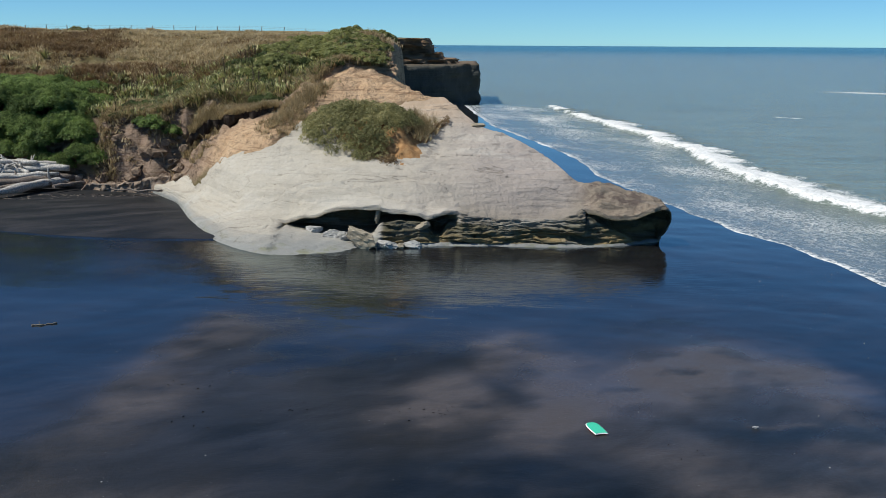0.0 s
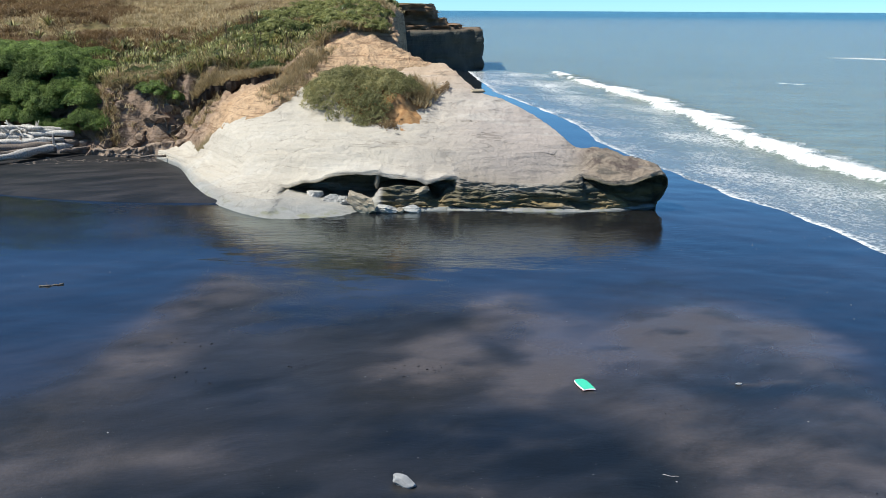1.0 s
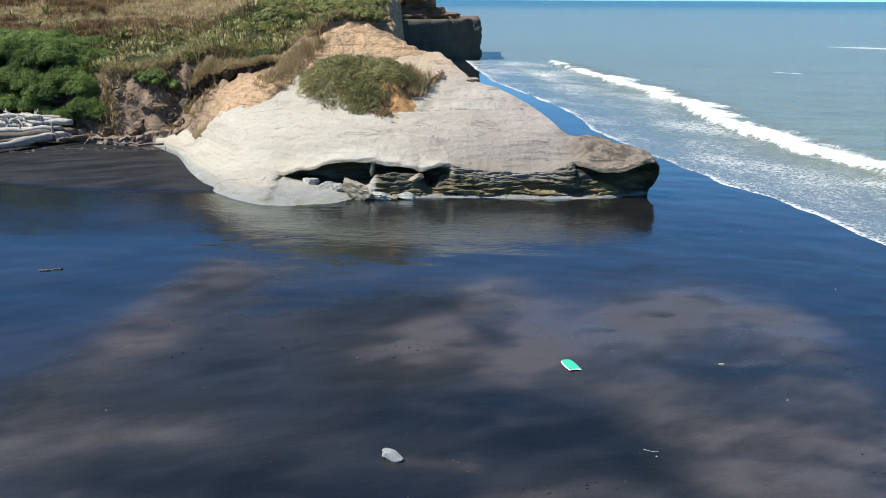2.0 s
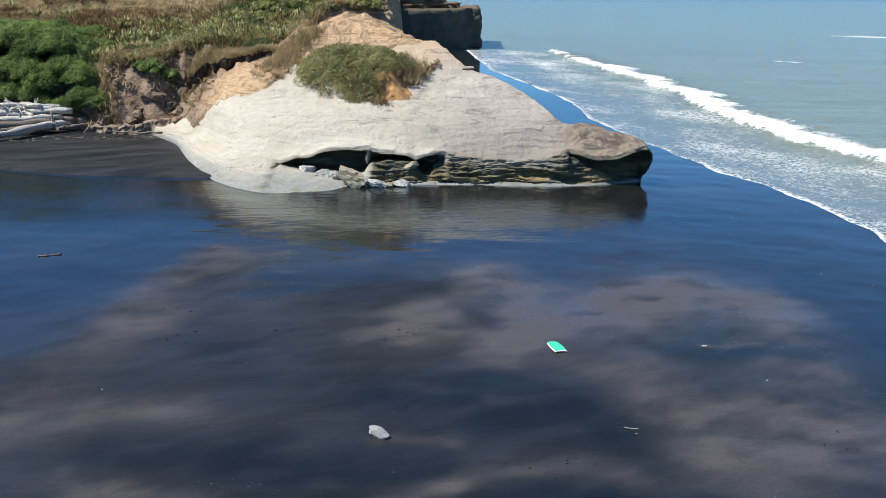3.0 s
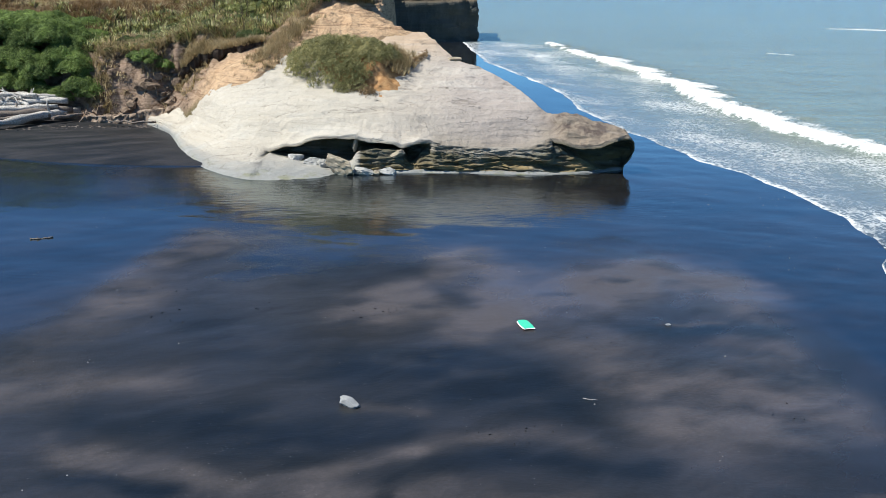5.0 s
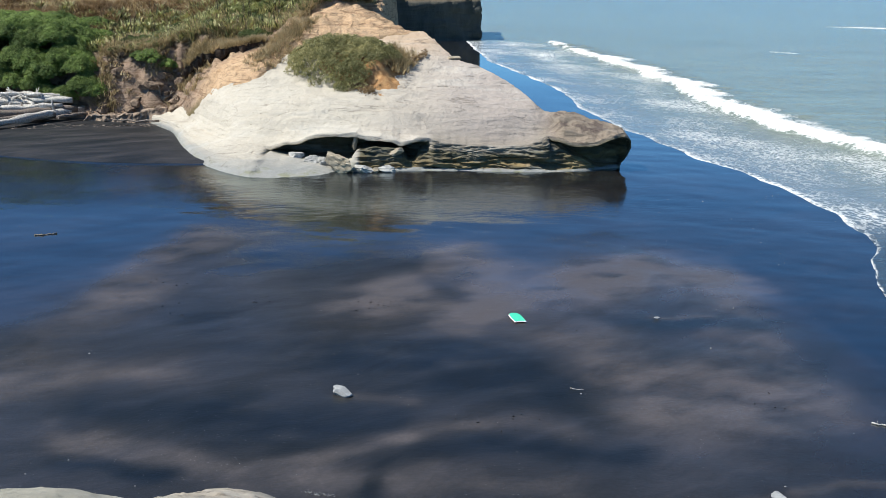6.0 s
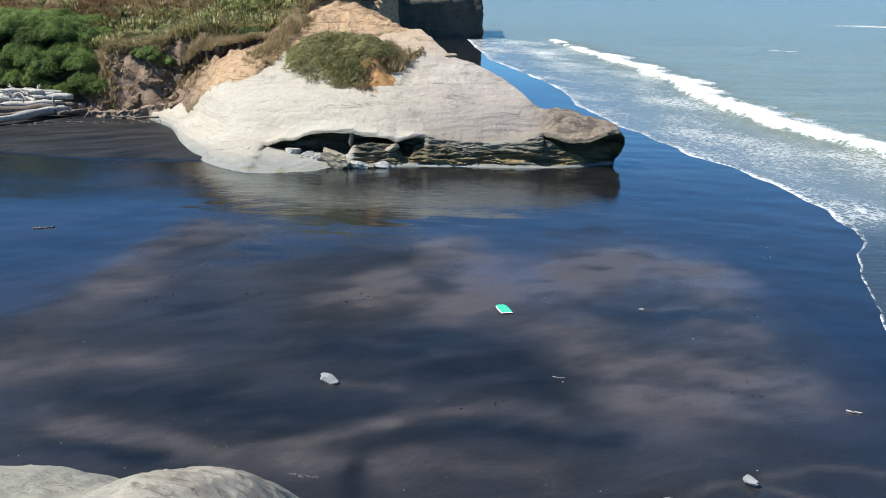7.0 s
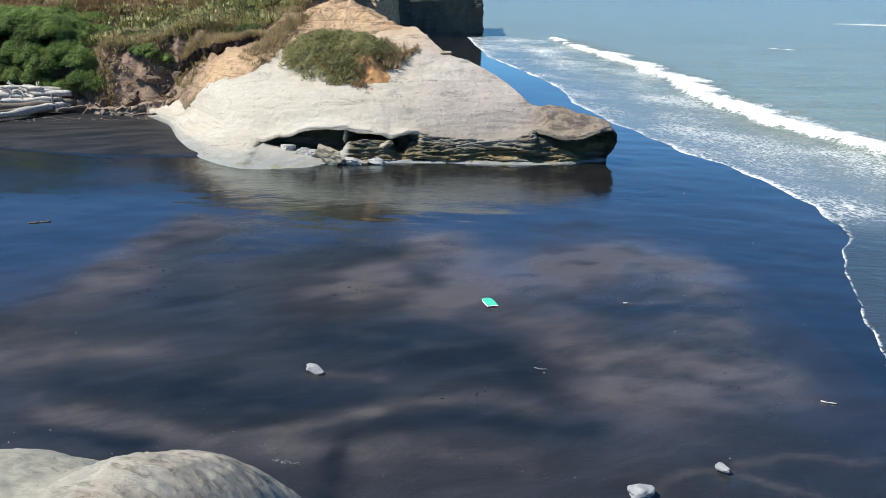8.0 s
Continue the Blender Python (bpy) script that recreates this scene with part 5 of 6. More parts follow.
grass("dry_grass", MAT_DRY, "dry golden grass covering the hilltop", 12000, zone_golden, 0.34, 1, 9, 0.32)
grass("russet_grass", MAT_RUSSET, "russet-brown rank grass on the hillside", 9500, zone_russet, 0.5, 2, 8, 0.34)
grass("bank_grass", MAT_TANGRASS, "olive and tan grass along the turf edge of the bank", 1500, zone_edge, 0.6, 3, 9)
def zone_flax(r):
    y = 75.5 + 24 * r.random() ** 1.15
    x = r.uniform(-29 - 0.55 * (y - 76), -10)
    k = noise.noise((x * 0.2, y * 0.16, 4.0)) + 0.25 - 0.8 * smooth(89, 97, y) + 0.4 * smooth(-26, -18, x) - 0.6 * smooth(-13, -10, x)
    return x, y, k > r.uniform(-0.1, 0.4)


def flax_stand():
    """The flax between the single clumps, too dense to count."""
    r = random.Random(15)
    verts, faces, done = [], [], 0
    while done < 1500:
        x, y, keep = zone_flax(r)
        if not keep:
            continue
        z, bare, _ = hill(x, y)
        if bare > 0.4:
            continue
        done += 1
        flax_leaves(r, verts, faces, (x, y, z - 0.1), r.uniform(0.65, 1.05), 15)
    me = bpy.data.meshes.new("flax_stand")
    me.from_pydata(verts, [], faces)
    me.materials.append(MAT_FLAX)
    tagged(new("flax_stand", me), "dense stand of olive and pale green flax leaves on the hillside", "flax", kind="stuff")


flax_stand()
grass("slump_grass", MAT_TANGRASS, "tan grass hanging over the slumped bank", 420, zone_slump, 0.42, 14, 9, 0.2, 0.03, 1.1)
grass("shoulder_grass", MAT_TANGRASS, "tan and green grass on the hill shoulder", 3600, zone_shoulder, 0.45, 4)


# tussocks growing down the earth skin beside the slab
def zone_tussock(r):
    t = r.random()
    return -13.2 + 3.0 * t + r.gauss(0, 0.6), 69.5 + 6.5 * t + r.gauss(0, 0.9), True


def tussocks():
    r = random.Random(6)
    verts, faces = [], []
    for _ in range(420):
        x, y, _k = zone_tussock(r)
        z = hill(x, y)[0]
        for _b in range(12):
            a = r.uniform(0, 6.283)
            dx, dy = math.cos(a), math.sin(a)
            w, tall = 0.03, r.uniform(0.2, 0.5)
            lean = tall * r.uniform(0.4, 1.5)
            bx, by = x + r.gauss(0, 0.12), y + r.gauss(0, 0.12)
            b = len(verts)
            verts += [(bx - dy * w, by + dx * w, z - 0.1), (bx + dy * w, by - dx * w, z - 0.1), (bx + dx * lean, by + dy * lean, z + tall)]
            faces.append((b, b + 1, b + 2))
    me = bpy.data.meshes.new("tussock_grass")
    me.from_pydata(verts, [], faces)
    me.materials.append(MAT_TANGRASS)
    tagged(new("tussock_grass", me), "olive tussock grass creeping down the earth bank", "grass", kind="stuff")


tussocks()


def build_mound_bush():
    """The wide bush on the slab, with the earth mound it holds together."""
    root = tagged(new("mound_bush"), "wide olive-green bush on an orange earth mound on the rock slab", "bush")
    r = np.random.RandomState(77)
    c, nrm, keep = [], [], []
    for k in range(340):
        u, v = r.uniform(-1, 1), r.uniform(-1, 1)
        d2 = abs(u) ** 2.4 + abs(v) ** 2.4
        if d2 > 1:
            continue
        x = -5.9 + 4.7 * u
        y = 68.7 + 3.1 * v - 0.18 * (x + 5.9)
        if x > -5.1 + (y - 65.2) * 0.66 or y < 66.9 - (x + 10.5) * 0.3:
            continue
        h = 2.35 * (1 - d2) ** 0.42 * (0.88 + 0.2 * r.rand())
        z = ramp_z(x, y) + max(0.25, h - 0.55)
        n = 190
        d = r.normal(0, 1, (n, 3))
        d /= np.linalg.norm(d, axis=1)[:, None]
        d[:, 2] = np.abs(d[:, 2]) * 1.2 - 0.5
        c.append(np.array([x, y, z]) + d * np.array([0.62, 0.6, 0.6]) * (1 - 0.3 * r.rand(n)[:, None] ** 2))
        nrm.append(d * 0.8 + np.array([0, 0, 0.4]))
    c, nrm = np.concatenate(c), np.concatenate(nrm)
    low_ = np.array([ramp_z(p[0], p[1]) for p in c])
    ok = c[:, 2] > low_ + 0.02
    c, nrm = c[ok], nrm[ok]
    part("crown", leaf_mesh("crown", c, nrm, 0.085 * (0.6 + 0.8 * r.rand(len(c))), MAT_OLIVE, 5, 0.4), MAT_OLIVE, root)
    # earth mound below and to the open side
    grid = []
    for i in range(41):
        v = i / 40
        row = []
        for j in range(61):
            u = j / 60
            x, y = -10.2 + 9.9 * u, 65.0 + 8.2 * v
            p, q = (x + 4.9) / 4.3, (y - 69.5) / 3.4
            d = math.sqrt(p * p + q * q) + 0.12 * fbm(x * 0.6, y * 0.6, 2.0, 3)
            nose = math.exp(-((x + 3.5) / 1.2) ** 2 - ((y - 66.9) / 1.5) ** 2)
            h = 1.0 * smooth(0.92, 0.5, d) + 0.75 * nose * (1 + 0.5 * fbm(x, y, 1.0, 3)) - 0.12
            row.append((x, y, ramp_z(x, y) + h + 0.10 * fbm(x * 1.5, y * 1.5, 3.0, 3) - 0.05))
        grid.append(row)
    part("earth_mound", sheet("earth_mound", grid, MAT_EARTH), MAT_EARTH, root, "crumbling orange earth")
    # withered fringe hanging over the earth
    n = 1500
    t = r.rand(n)
    x = -6.2 + 2.4 * t + r.normal(0, 0.2, n)
    y = 66.2 - 0.9 * t + r.normal(0, 0.3, n)
    far = r.rand(n) < 0.35
    x, y = np.where(far, -2.0 + 1.9 * t, x), np.where(far, 69.2 + 2.3 * t + r.normal(0, 0.25, n), y)
    z = np.array([ramp_z(a, b) for a, b in zip(x, y)]) + 0.1 + 0.35 * r.rand(n)
    verts, faces = [], []
    rg = random.Random(19)
    for _ in range(260):
        gx, gy = rg.gauss(-2.7, 0.8), rg.gauss(69.7, 0.9)
        if gx < -5.5 + (gy - 65.2) * 0.45:
            continue
        gz = ramp_z(gx, gy) + 0.5 + 0.9 * math.exp(-((gx + 4.2) / 1.8) ** 2)
        for _b in range(14):
            ang = rg.uniform(0, 6.283)
            dx, dy, wd, tl = math.cos(ang), math.sin(ang), 0.025, rg.uniform(0.3, 0.75)
            ln = tl * rg.uniform(0.4, 1.3)
            i0 = len(verts)
            verts += [(gx - dy * wd, gy + dx * wd, gz - 0.3), (gx + dy * wd, gy - dx * wd, gz - 0.3), (gx + dx * ln, gy + dy * ln, gz + tl * (1.1 - 0.6 * ln / tl))]
            faces.append((i0, i0 + 1, i0 + 2))
    tuft = bpy.data.meshes.new("dry_grass")
    tuft.from_pydata(verts, [], faces)
    part("dry_grass", tuft, MAT_TANGRASS, root, "straw-coloured grass growing through the bush")
    part("withered_fringe", leaf_mesh("withered_fringe", np.stack([x, y, z], 1), np.tile([0, -0.6, 0.6], (n, 1)), 0.11 * (0.6 + 0.8 * r.rand(n)), MAT_RUSSET, 9, 0.3), MAT_RUSSET, root, "withered brown grass")
    return root


build_mound_bush()


# the turf mat that hangs over the washed-out bank
MAT_TURF = plain("turf", (0.10, 0.08, 0.04), (0.24, 0.19, 0.10), 3.0, 0.95, 0.1, 0.1)
# near-black root earth: the shade below the turf is put into its colour
MAT_SHADED_ROOTS = plain("shaded_root_earth", (0.035, 0.026, 0.020), (0.09, 0.066, 0.05), 4.0, 0.95, 0.1, 0.12)
TURF_Y = [(-21.0, 75.9), (-18.8, 75.0), (-17.2, 74.1), (-14.3, 72.9), (-13.4, 73.0)]
TURF_Z = [(-21.0, 5.6), (-20.2, 6.2), (-18.8, 7.0), (-17.2, 7.45), (-14.3, 8.05), (-13.4, 8.3)]


def turf_point(x, d):
    """A point of the turf's upper side, d metres behind its rim."""
    y = soft_line(x, TURF_Y, 0.4) + 0.7 * fbm(x * 0.9, 3.0, 2.0, 5, 0.6) + d
    z0 = soft_line(x, TURF_Z, 0.4) + 0.30 * fbm(x * 0.8, 6.0, 2.0, 4)
    end = max(hill(x, y - d + 3.0)[0] - 0.1, z0 + 0.3)
    t = min(1.0, d / 3.0)
    z = z0 + (end - z0) * (0.65 * t + 0.35 * t * t) + 0.12 * fbm(x * 0.9, d * 0.9, 1.0, 3) * t
    return Vector((x, y, z))


def build_turf():
    root = tagged(new("turf_overhang"), "overhanging mat of dry turf and roots above the washed-out bank", "turf")
    top, face = [], []
    for i in range(76):
        x = -21.0 + 0.1 * i
        rim = turf_point(x, 0.0)
        top.append([tuple(turf_point(x, d)) for d in (0.0, 0.1, 0.25, 0.5, 0.8, 1.2, 1.7, 2.3, 3.0)])
        deep = 0.75 + 0.6 * fbm(x * 1.3, 2.0, 5.0, 4)
        row = [tuple(rim)]
        for k in range(1, 9):
            v = k / 8
            q = 0.16 * fbm(x * 2.2, v * 2.0, 3.0, 3)
            row.append((x, rim.y + 0.12 * v + 0.9 * max(0.0, v - 0.45) + q, rim.z - deep * min(1.0, v * 1.6) - 0.1 * v))
        face.append(row)
    part("turf", sheet("turf", top, MAT_TURF), MAT_TURF, root)
    part("root_face", sheet("root_face", face, MAT_SHADED_ROOTS), MAT_SHADED_ROOTS, root, "earth and roots under the turf, darkened for the overhang's shade")
    r = random.Random(61)
    verts, faces = [], []
    for _ in range(900):
        x, d = r.uniform(-20.9, -13.5), min(2.9, r.expovariate(0.9))
        p = turf_point(x, d)
        for _b in range(9):
            a = r.uniform(0, 6.283)
            dx, dy = math.cos(a), math.sin(a) - 0.5 * (d < 0.3)
            w, tall = r.uniform(0.025, 0.05), r.uniform(0.15, 0.5) * (0.5 if d < 0.2 else 1.0)
            lean = tall * r.uniform(0.5, 1.6)
            bx, by = p.x + r.gauss(0, 0.15), p.y + r.gauss(0, 0.08)
            b = len(verts)
            verts += [(bx - dy * w, by + dx * w, p.z - 0.1), (bx + dy * w, by - dx * w, p.z - 0.1), (bx + dx * lean, by + dy * lean, p.z + tall)]
            faces.append((b, b + 1, b + 2))
    me = bpy.data.meshes.new("grass_fringe")
    me.from_pydata(verts, [], faces)
    part("grass_fringe", me, MAT_TANGRASS, root, "tan grass growing on the turf")
    return root


build_turf()

# ---- driftwood, boulders and things on the beach ----
MAT_DRIFT = plain("driftwood", (0.30, 0.275, 0.24), (0.68, 0.64, 0.58), 8.0, 0.85, 0.2, 0.10)
MAT_DRIFT_DARK = plain("weathered_driftwood", (0.12, 0.095, 0.075), (0.30, 0.25, 0.21), 8.0, 0.85, 0.2, 0.10)
MAT_STONE = plain("grey_stone", (0.28, 0.275, 0.25), (0.48, 0.465, 0.43), 3.0, 0.7, 0.3, 0.08)
MAT_BOULDER = plain("tan_boulder", (0.24, 0.20, 0.14), (0.42, 0.36, 0.27), 2.5, 0.85, 0.25, 0.10)


def driftwood(name, label, p0, p1, r0, r1, bend, seed, mat, stubs=2):
    """A weathered log with a few broken branch stubs."""
    r = random.Random(seed)
    root = tagged(new(name), label, "driftwood", "driftwood pile")
    a, b = Vector(p0), Vector(p1)
    n = 14
    small = min(1.0, (b - a).length / 4)
    side = (b - a).cross(Vector((0, 0, 1))).normalized()
    pts, rad = [], []
    for i in range(n + 1):
        t = i / n
        p = a.lerp(b, t) + side * (math.sin(math.pi * t) * bend + 0.42 * small * fbm(t * 4, seed, 1.0, 3)) + Vector((0, 0, 0.18 * small * fbm(t * 3, seed, 5.0, 2)))
        pts.append(p)
        rad.append((r0 + (r1 - r0) * t) * (1 + 0.42 * fbm(t * 6, seed, 9.0, 4)))
    bm = bmesh.new()
    tube(bm, pts, rad, 11)
    log = part("log", bm, mat, root)
    for k in range(stubs):
        i = r.randint(3, n - 2)
        d = Vector((r.uniform(-1, 1), r.uniform(-1, 1), r.uniform(0.1, 1))).normalized()
        bm = bmesh.new()
        tube(bm, [pts[i], pts[i] + d * rad[i] * 2.0, pts[i] + d * rad[i] * 3.6 + Vector((0, 0, 0.05))], [rad[i] * 0.4, rad[i] * 0.28, rad[i] * 0.12], 7)
        part("branch_stub", bm, mat, log)
    return root


driftwood("driftwood_log", "long pale grey driftwood log lying on the sand", (-30.2, 76.6, 2.05), (-34.4, 66.5, 1.95), 0.30, 0.34, 0.2, 1, MAT_DRIFT)
driftwood("driftwood_log", "thick weathered driftwood log behind a paler one", (-30.4, 75.6, 2.2), (-37.5, 69.6, 2.3), 0.30, 0.40, -0.3, 2, MAT_DRIFT_DARK)
driftwood("driftwood_log", "pale driftwood log on top of the pile", (-30.6, 75.4, 2.95), (-38.5, 73.0, 2.85), 0.22, 0.32, 0.45, 3, MAT_DRIFT)
driftwood("driftwood_log", "silvery driftwood log on top of the pile", (-32.0, 75.6, 3.15), (-39.5, 74.6, 3.0), 0.16, 0.28, -0.3, 4, MAT_DRIFT)
driftwood("driftwood_log", "dark driftwood log low in the pile", (-31.5, 73.6, 1.95), (-38.0, 67.4, 1.95), 0.22, 0.28, 0.1, 5, MAT_DRIFT_DARK)
driftwood("driftwood_log", "grey driftwood log low in the pile", (-31.8, 74.4, 2.45), (-41.0, 71.5, 2.5), 0.26, 0.3, 0.25, 6, MAT_DRIFT)
driftwood("driftwood_log", "bleached crooked driftwood log across the pile", (-33.2, 73.8, 2.7), (-38.6, 75.2, 3.2), 0.14, 0.22, 0.5, 16, MAT_DRIFT, 4)
driftwood("driftwood_log", "slender driftwood branch sticking out of the pile", (-33.8, 74.6, 3.0), (-36.0, 74.9, 3.9), 0.12, 0.05, 0.2, 17, MAT_DRIFT, 2)
driftwood("driftwood_log", "dark broken driftwood log in front of the pile", (-29.4, 75.2, 1.85), (-30.8, 72.6, 1.9), 0.13, 0.16, 0.1, 18, MAT_DRIFT_DARK, 1)
driftwood("driftwood_log", "short bleached log wedged high in the pile", (-31.4, 75.9, 3.3), (-34.8, 75.4, 3.5), 0.17, 0.22, -0.35, 41, MAT_DRIFT, 2)
driftwood("driftwood_log", "curved silvery log lying over the pile", (-33.0, 75.0, 3.45), (-37.4, 74.0, 3.5), 0.15, 0.20, 0.6, 42, MAT_DRIFT, 3)
driftwood("driftwood_log", "dark grey log deep in the pile", (-32.6, 74.2, 2.1), (-39.0, 70.4, 2.2), 0.24, 0.3, -0.2, 43, MAT_DRIFT_DARK, 1)
driftwood("driftwood_log", "pale grey log between two darker ones", (-31.2, 74.6, 2.55), (-37.0, 71.2, 2.55), 0.18, 0.24, 0.25, 44, MAT_DRIFT, 2)
driftwood("driftwood_stick", "thin crooked driftwood stick on the sand", (-26.6, 73.2, 1.72), (-22.4, 72.6, 1.60), 0.05, 0.08, 0.45, 7, MAT_DRIFT_DARK, 1)
driftwood("driftwood_stick", "short driftwood stick beside the rock foot", (-29.0, 75.2, 1.75), (-27.2, 74.6, 1.72), 0.09, 0.06, 0.1, 8, MAT_DRIFT_DARK, 0)


def root_tangle(x, y, z, s, seed, mat, label, name, n=7):
    r = random.Random(seed)
    root = tagged(new(name), label, "driftwood")
    bm = bmesh.new()
    tube(bm, [(x, y, z), (x + 0.3 * s, y + 0.1, z + 0.4 * s)], [0.3 * s, 0.22 * s], 9)
    stump = part("stump", bm, mat, root)
    for k in range(n):
        a = r.uniform(0, 6.283)
        p = Vector((x, y, z + 0.2 * s))
        d = Vector((math.cos(a), 0.5 * math.sin(a), r.uniform(0.0, 0.7))).normalized()
        pts, rad = [p], [0.17 * s]
        for i in range(5):
            d = (d + Vector((r.uniform(-0.5, 0.5), r.uniform(-0.5, 0.5), r.uniform(-0.45, 0.4)))).normalized()
            p = p + d * 0.25 * s
            pts.append(p)
            rad.append(0.17 * s * (1 - (i + 1) / 6.2))
        bm = bmesh.new()
        tube(bm, pts, rad, 6)
        part("root_branch", bm, mat, stump)
    return root


root_tangle(-35.4, 74.6, 2.9, 1.0, 3, MAT_DRIFT, "bleached driftwood stump with splayed roots", "driftwood_stump")
root_tangle(-37.6, 74.0, 2.7, 1.0, 8, MAT_DRIFT, "bleached driftwood stump with splayed roots in the pile", "driftwood_stump")
root_tangle(-22.9, 75.7, hill(-22.9, 75.7)[0] - 0.1, 1.0, 5, MAT_BARK, "tangle of bare exposed roots on the slumped bank", "bare_roots", 10)


def earth_ledge():
    """Low broken shelf of brown rock along the foot of the bank."""
    grid = []
    for i in range(180):
        t = i / 179
        x, y = -29.8 + 8.0 * t, 74.9 + 0.1 * t - 0.4 * math.sin(math.pi * t) + 0.25 * fbm(t * 9, 4.0, 1.0, 4)
        h = 0.85 * smooth(0, 0.08, t) * smooth(1, 0.9, t) * (0.8 + 0.5 * fbm(x * 0.9, 2.0, 1.0, 3))
        g = ground_z(x, y) + 0.9 * smooth(0.25, 1.0, t)
        row = []
        for d, z in ((-0.3, -1.6), (-0.15, -0.2), (-0.1, 0.1), (-0.02, 0.35), (0.05, 0.6), (0.02, 0.8), (0.15, 0.95), (0.45, 1.0), (0.9, 1.02), (1.6, 0.95), (2.2, 0.4)):
            q = 0.24 * fbm(x * 0.9, d * 2.2, z * 5.0, 5, 0.65)
            row.append((x + 0.3 * d, y + d + q, g + z * h + 0.6 * q))
        grid.append(row)
    root = tagged(new("rock_ledge"), "low broken ledge of brown rock at the foot of the bank", "rock")
    part("shelf", sheet("shelf", grid, MAT_LEDGE), MAT_LEDGE, root)


MAT_LEDGE = plain("brown_ledge_rock", (0.13, 0.095, 0.07), (0.38, 0.29, 0.215), 2.0, 0.9, 0.15, 0.15)
earth_ledge()


def rock_mesh(name, seed, size, mat, boxy=0.35, rough=0.22, cuts=4):
    """An angular, weathered stone."""
    bm = bmesh.new()
    bmesh.ops.create_icosphere(bm, subdivisions=cuts, radius=1.0)
    r = random.Random(seed)
    planes = [(Vector((r.gauss(0, 1), r.gauss(0, 1), r.gauss(0, 1))).normalized(), r.uniform(0.5, 0.8)) for _ in range(11 if boxy > 0.4 else 4)]
    for v in bm.verts:
        p = v.co
        m = max(abs(p.x), abs(p.y), abs(p.z))
        q = p.lerp(p / m * 0.8, boxy)
        k = 1 + rough * fbm(p.x * 1.2 + seed, p.y * 1.2, p.z * 1.2, 3) + 0.05 * fbm(p.x * 5, p.y * 5 + seed, p.z * 5, 2) * (boxy <= 0.4)
        q = q * k
        for pn, pd in planes:
            h = q.dot(pn) - pd
            if h > 0:
                q = q - pn * h * 0.92
        if boxy > 0.4:
            q = q * (1 + 0.13 * fbm(p.x * 3.2, p.y * 3.2 + seed, p.z * 3.2, 4, 0.6))
        v.co = Vector((q.x * size[0], q.y * size[1], q.z * size[2]))
    for f in bm.faces:
        f.smooth = boxy < 0.3
    me = bpy.data.meshes.new(name)
    bm.to_mesh(me)
    bm.free()
    me.materials.append(mat)
    return me


def stone(name, label, x, y, z, size, seed, mat, turn=(0, 0, 0), boxy=0.35, cuts=3, category="stone", group=""):
    ob = tagged(new(name, rock_mesh(name, seed, size, mat, boxy, 0.22, cuts)), label, category, group)
    ob.matrix_world = pose(x, y, z, *turn)
    return ob


MAT_CLOD = plain("brown_clod", (0.10, 0.072, 0.052), (0.34, 0.25, 0.18), 2.4, 0.95, 0.1, 0.14)
r_clod = random.Random(23)
for _ in range(34):
    x, t = r_clod.uniform(-28.2, -21.4), r_clod.random()
    y = line(x, BANK_Y) + 0.2 + 2.6 * t
    q = r_clod.uniform(0.28, 0.75) * (1.15 - 0.5 * t)
    stone("earth_clod", "angular clod of brown earth slumped down the bank", x, y, hill(x, y)[0] + 0.1 * q, (q * 1.25, q * 0.8, q * 0.72), r_clod.randint(1, 999), MAT_CLOD, (r_clod.uniform(-20, 20), r_clod.uniform(-20, 20), r_clod.uniform(0, 180)), 0.5, 3, "clod", "clods on the slumped bank")

G = "boulders under the undercut"
stone("boulder", "tan angular boulder fallen below the cave, dark on one side", -5.35, 57.5, 1.0, (1.23, 0.72, 0.72), 3, MAT_BOULDER, (12, 18, -20), 0.5, 4, "boulder", G)
stone("boulder", "grey slab of fallen rock at the mouth of the cave", -8.7, 59.2, 1.25, (0.65, 0.52, 0.42), 8, MAT_STONE, (0, -8, 10), 0.45, 4, "boulder", G)
stone("boulder", "grey fallen rock at the mouth of the cave", -7.5, 58.8, 1.0, (0.81, 0.65, 0.47), 11, MAT_STONE, (5, 10, 30), 0.5, 4, "boulder", G)
stone("boulder", "grey fallen rock at the mouth of the cave", -6.6, 58.5, 0.9, (0.65, 0.59, 0.44), 15, MAT_STONE, (8, 0, -25), 0.5, 4, "boulder", G)
stone("boulder", "flat pale rock at the foot of the layered face", -3.9, 57.7, 0.62, (0.78, 0.59, 0.34), 19, MAT_STONE, (0, 5, 5), 0.45, 4, "boulder", G)
stone("boulder", "flat pale rock at the foot of the layered face", -2.4, 58.1, 0.56, (0.85, 0.52, 0.31), 23, MAT_STONE, (0, 3, -5), 0.45, 4, "boulder", G)
stone("boulder", "small dark wet rock between pale ones", -3.1, 57.75, 0.55, (0.33, 0.33, 0.26), 29, MAT_BOULDER, (0, 0, 0), 0.6, 3, "boulder", G)

# leaning slab that parts the cave, and a block at its end
stone("rock_pillar", "thin pale slab of rock leaning inside the cave mouth", -4.62, 59.55, 2.18, (0.2, 0.28, 0.72), 33, MAT_BOULDER, (0, 12, 0), 0.5, 4, "rock")
stone("rock_block", "broken pale rock block wedged under the lip", -1.75, 59.1, 1.55, (0.7, 0.45, 0.24), 37, MAT_BOULDER, (0, -24, 5), 0.45, 4, "rock")
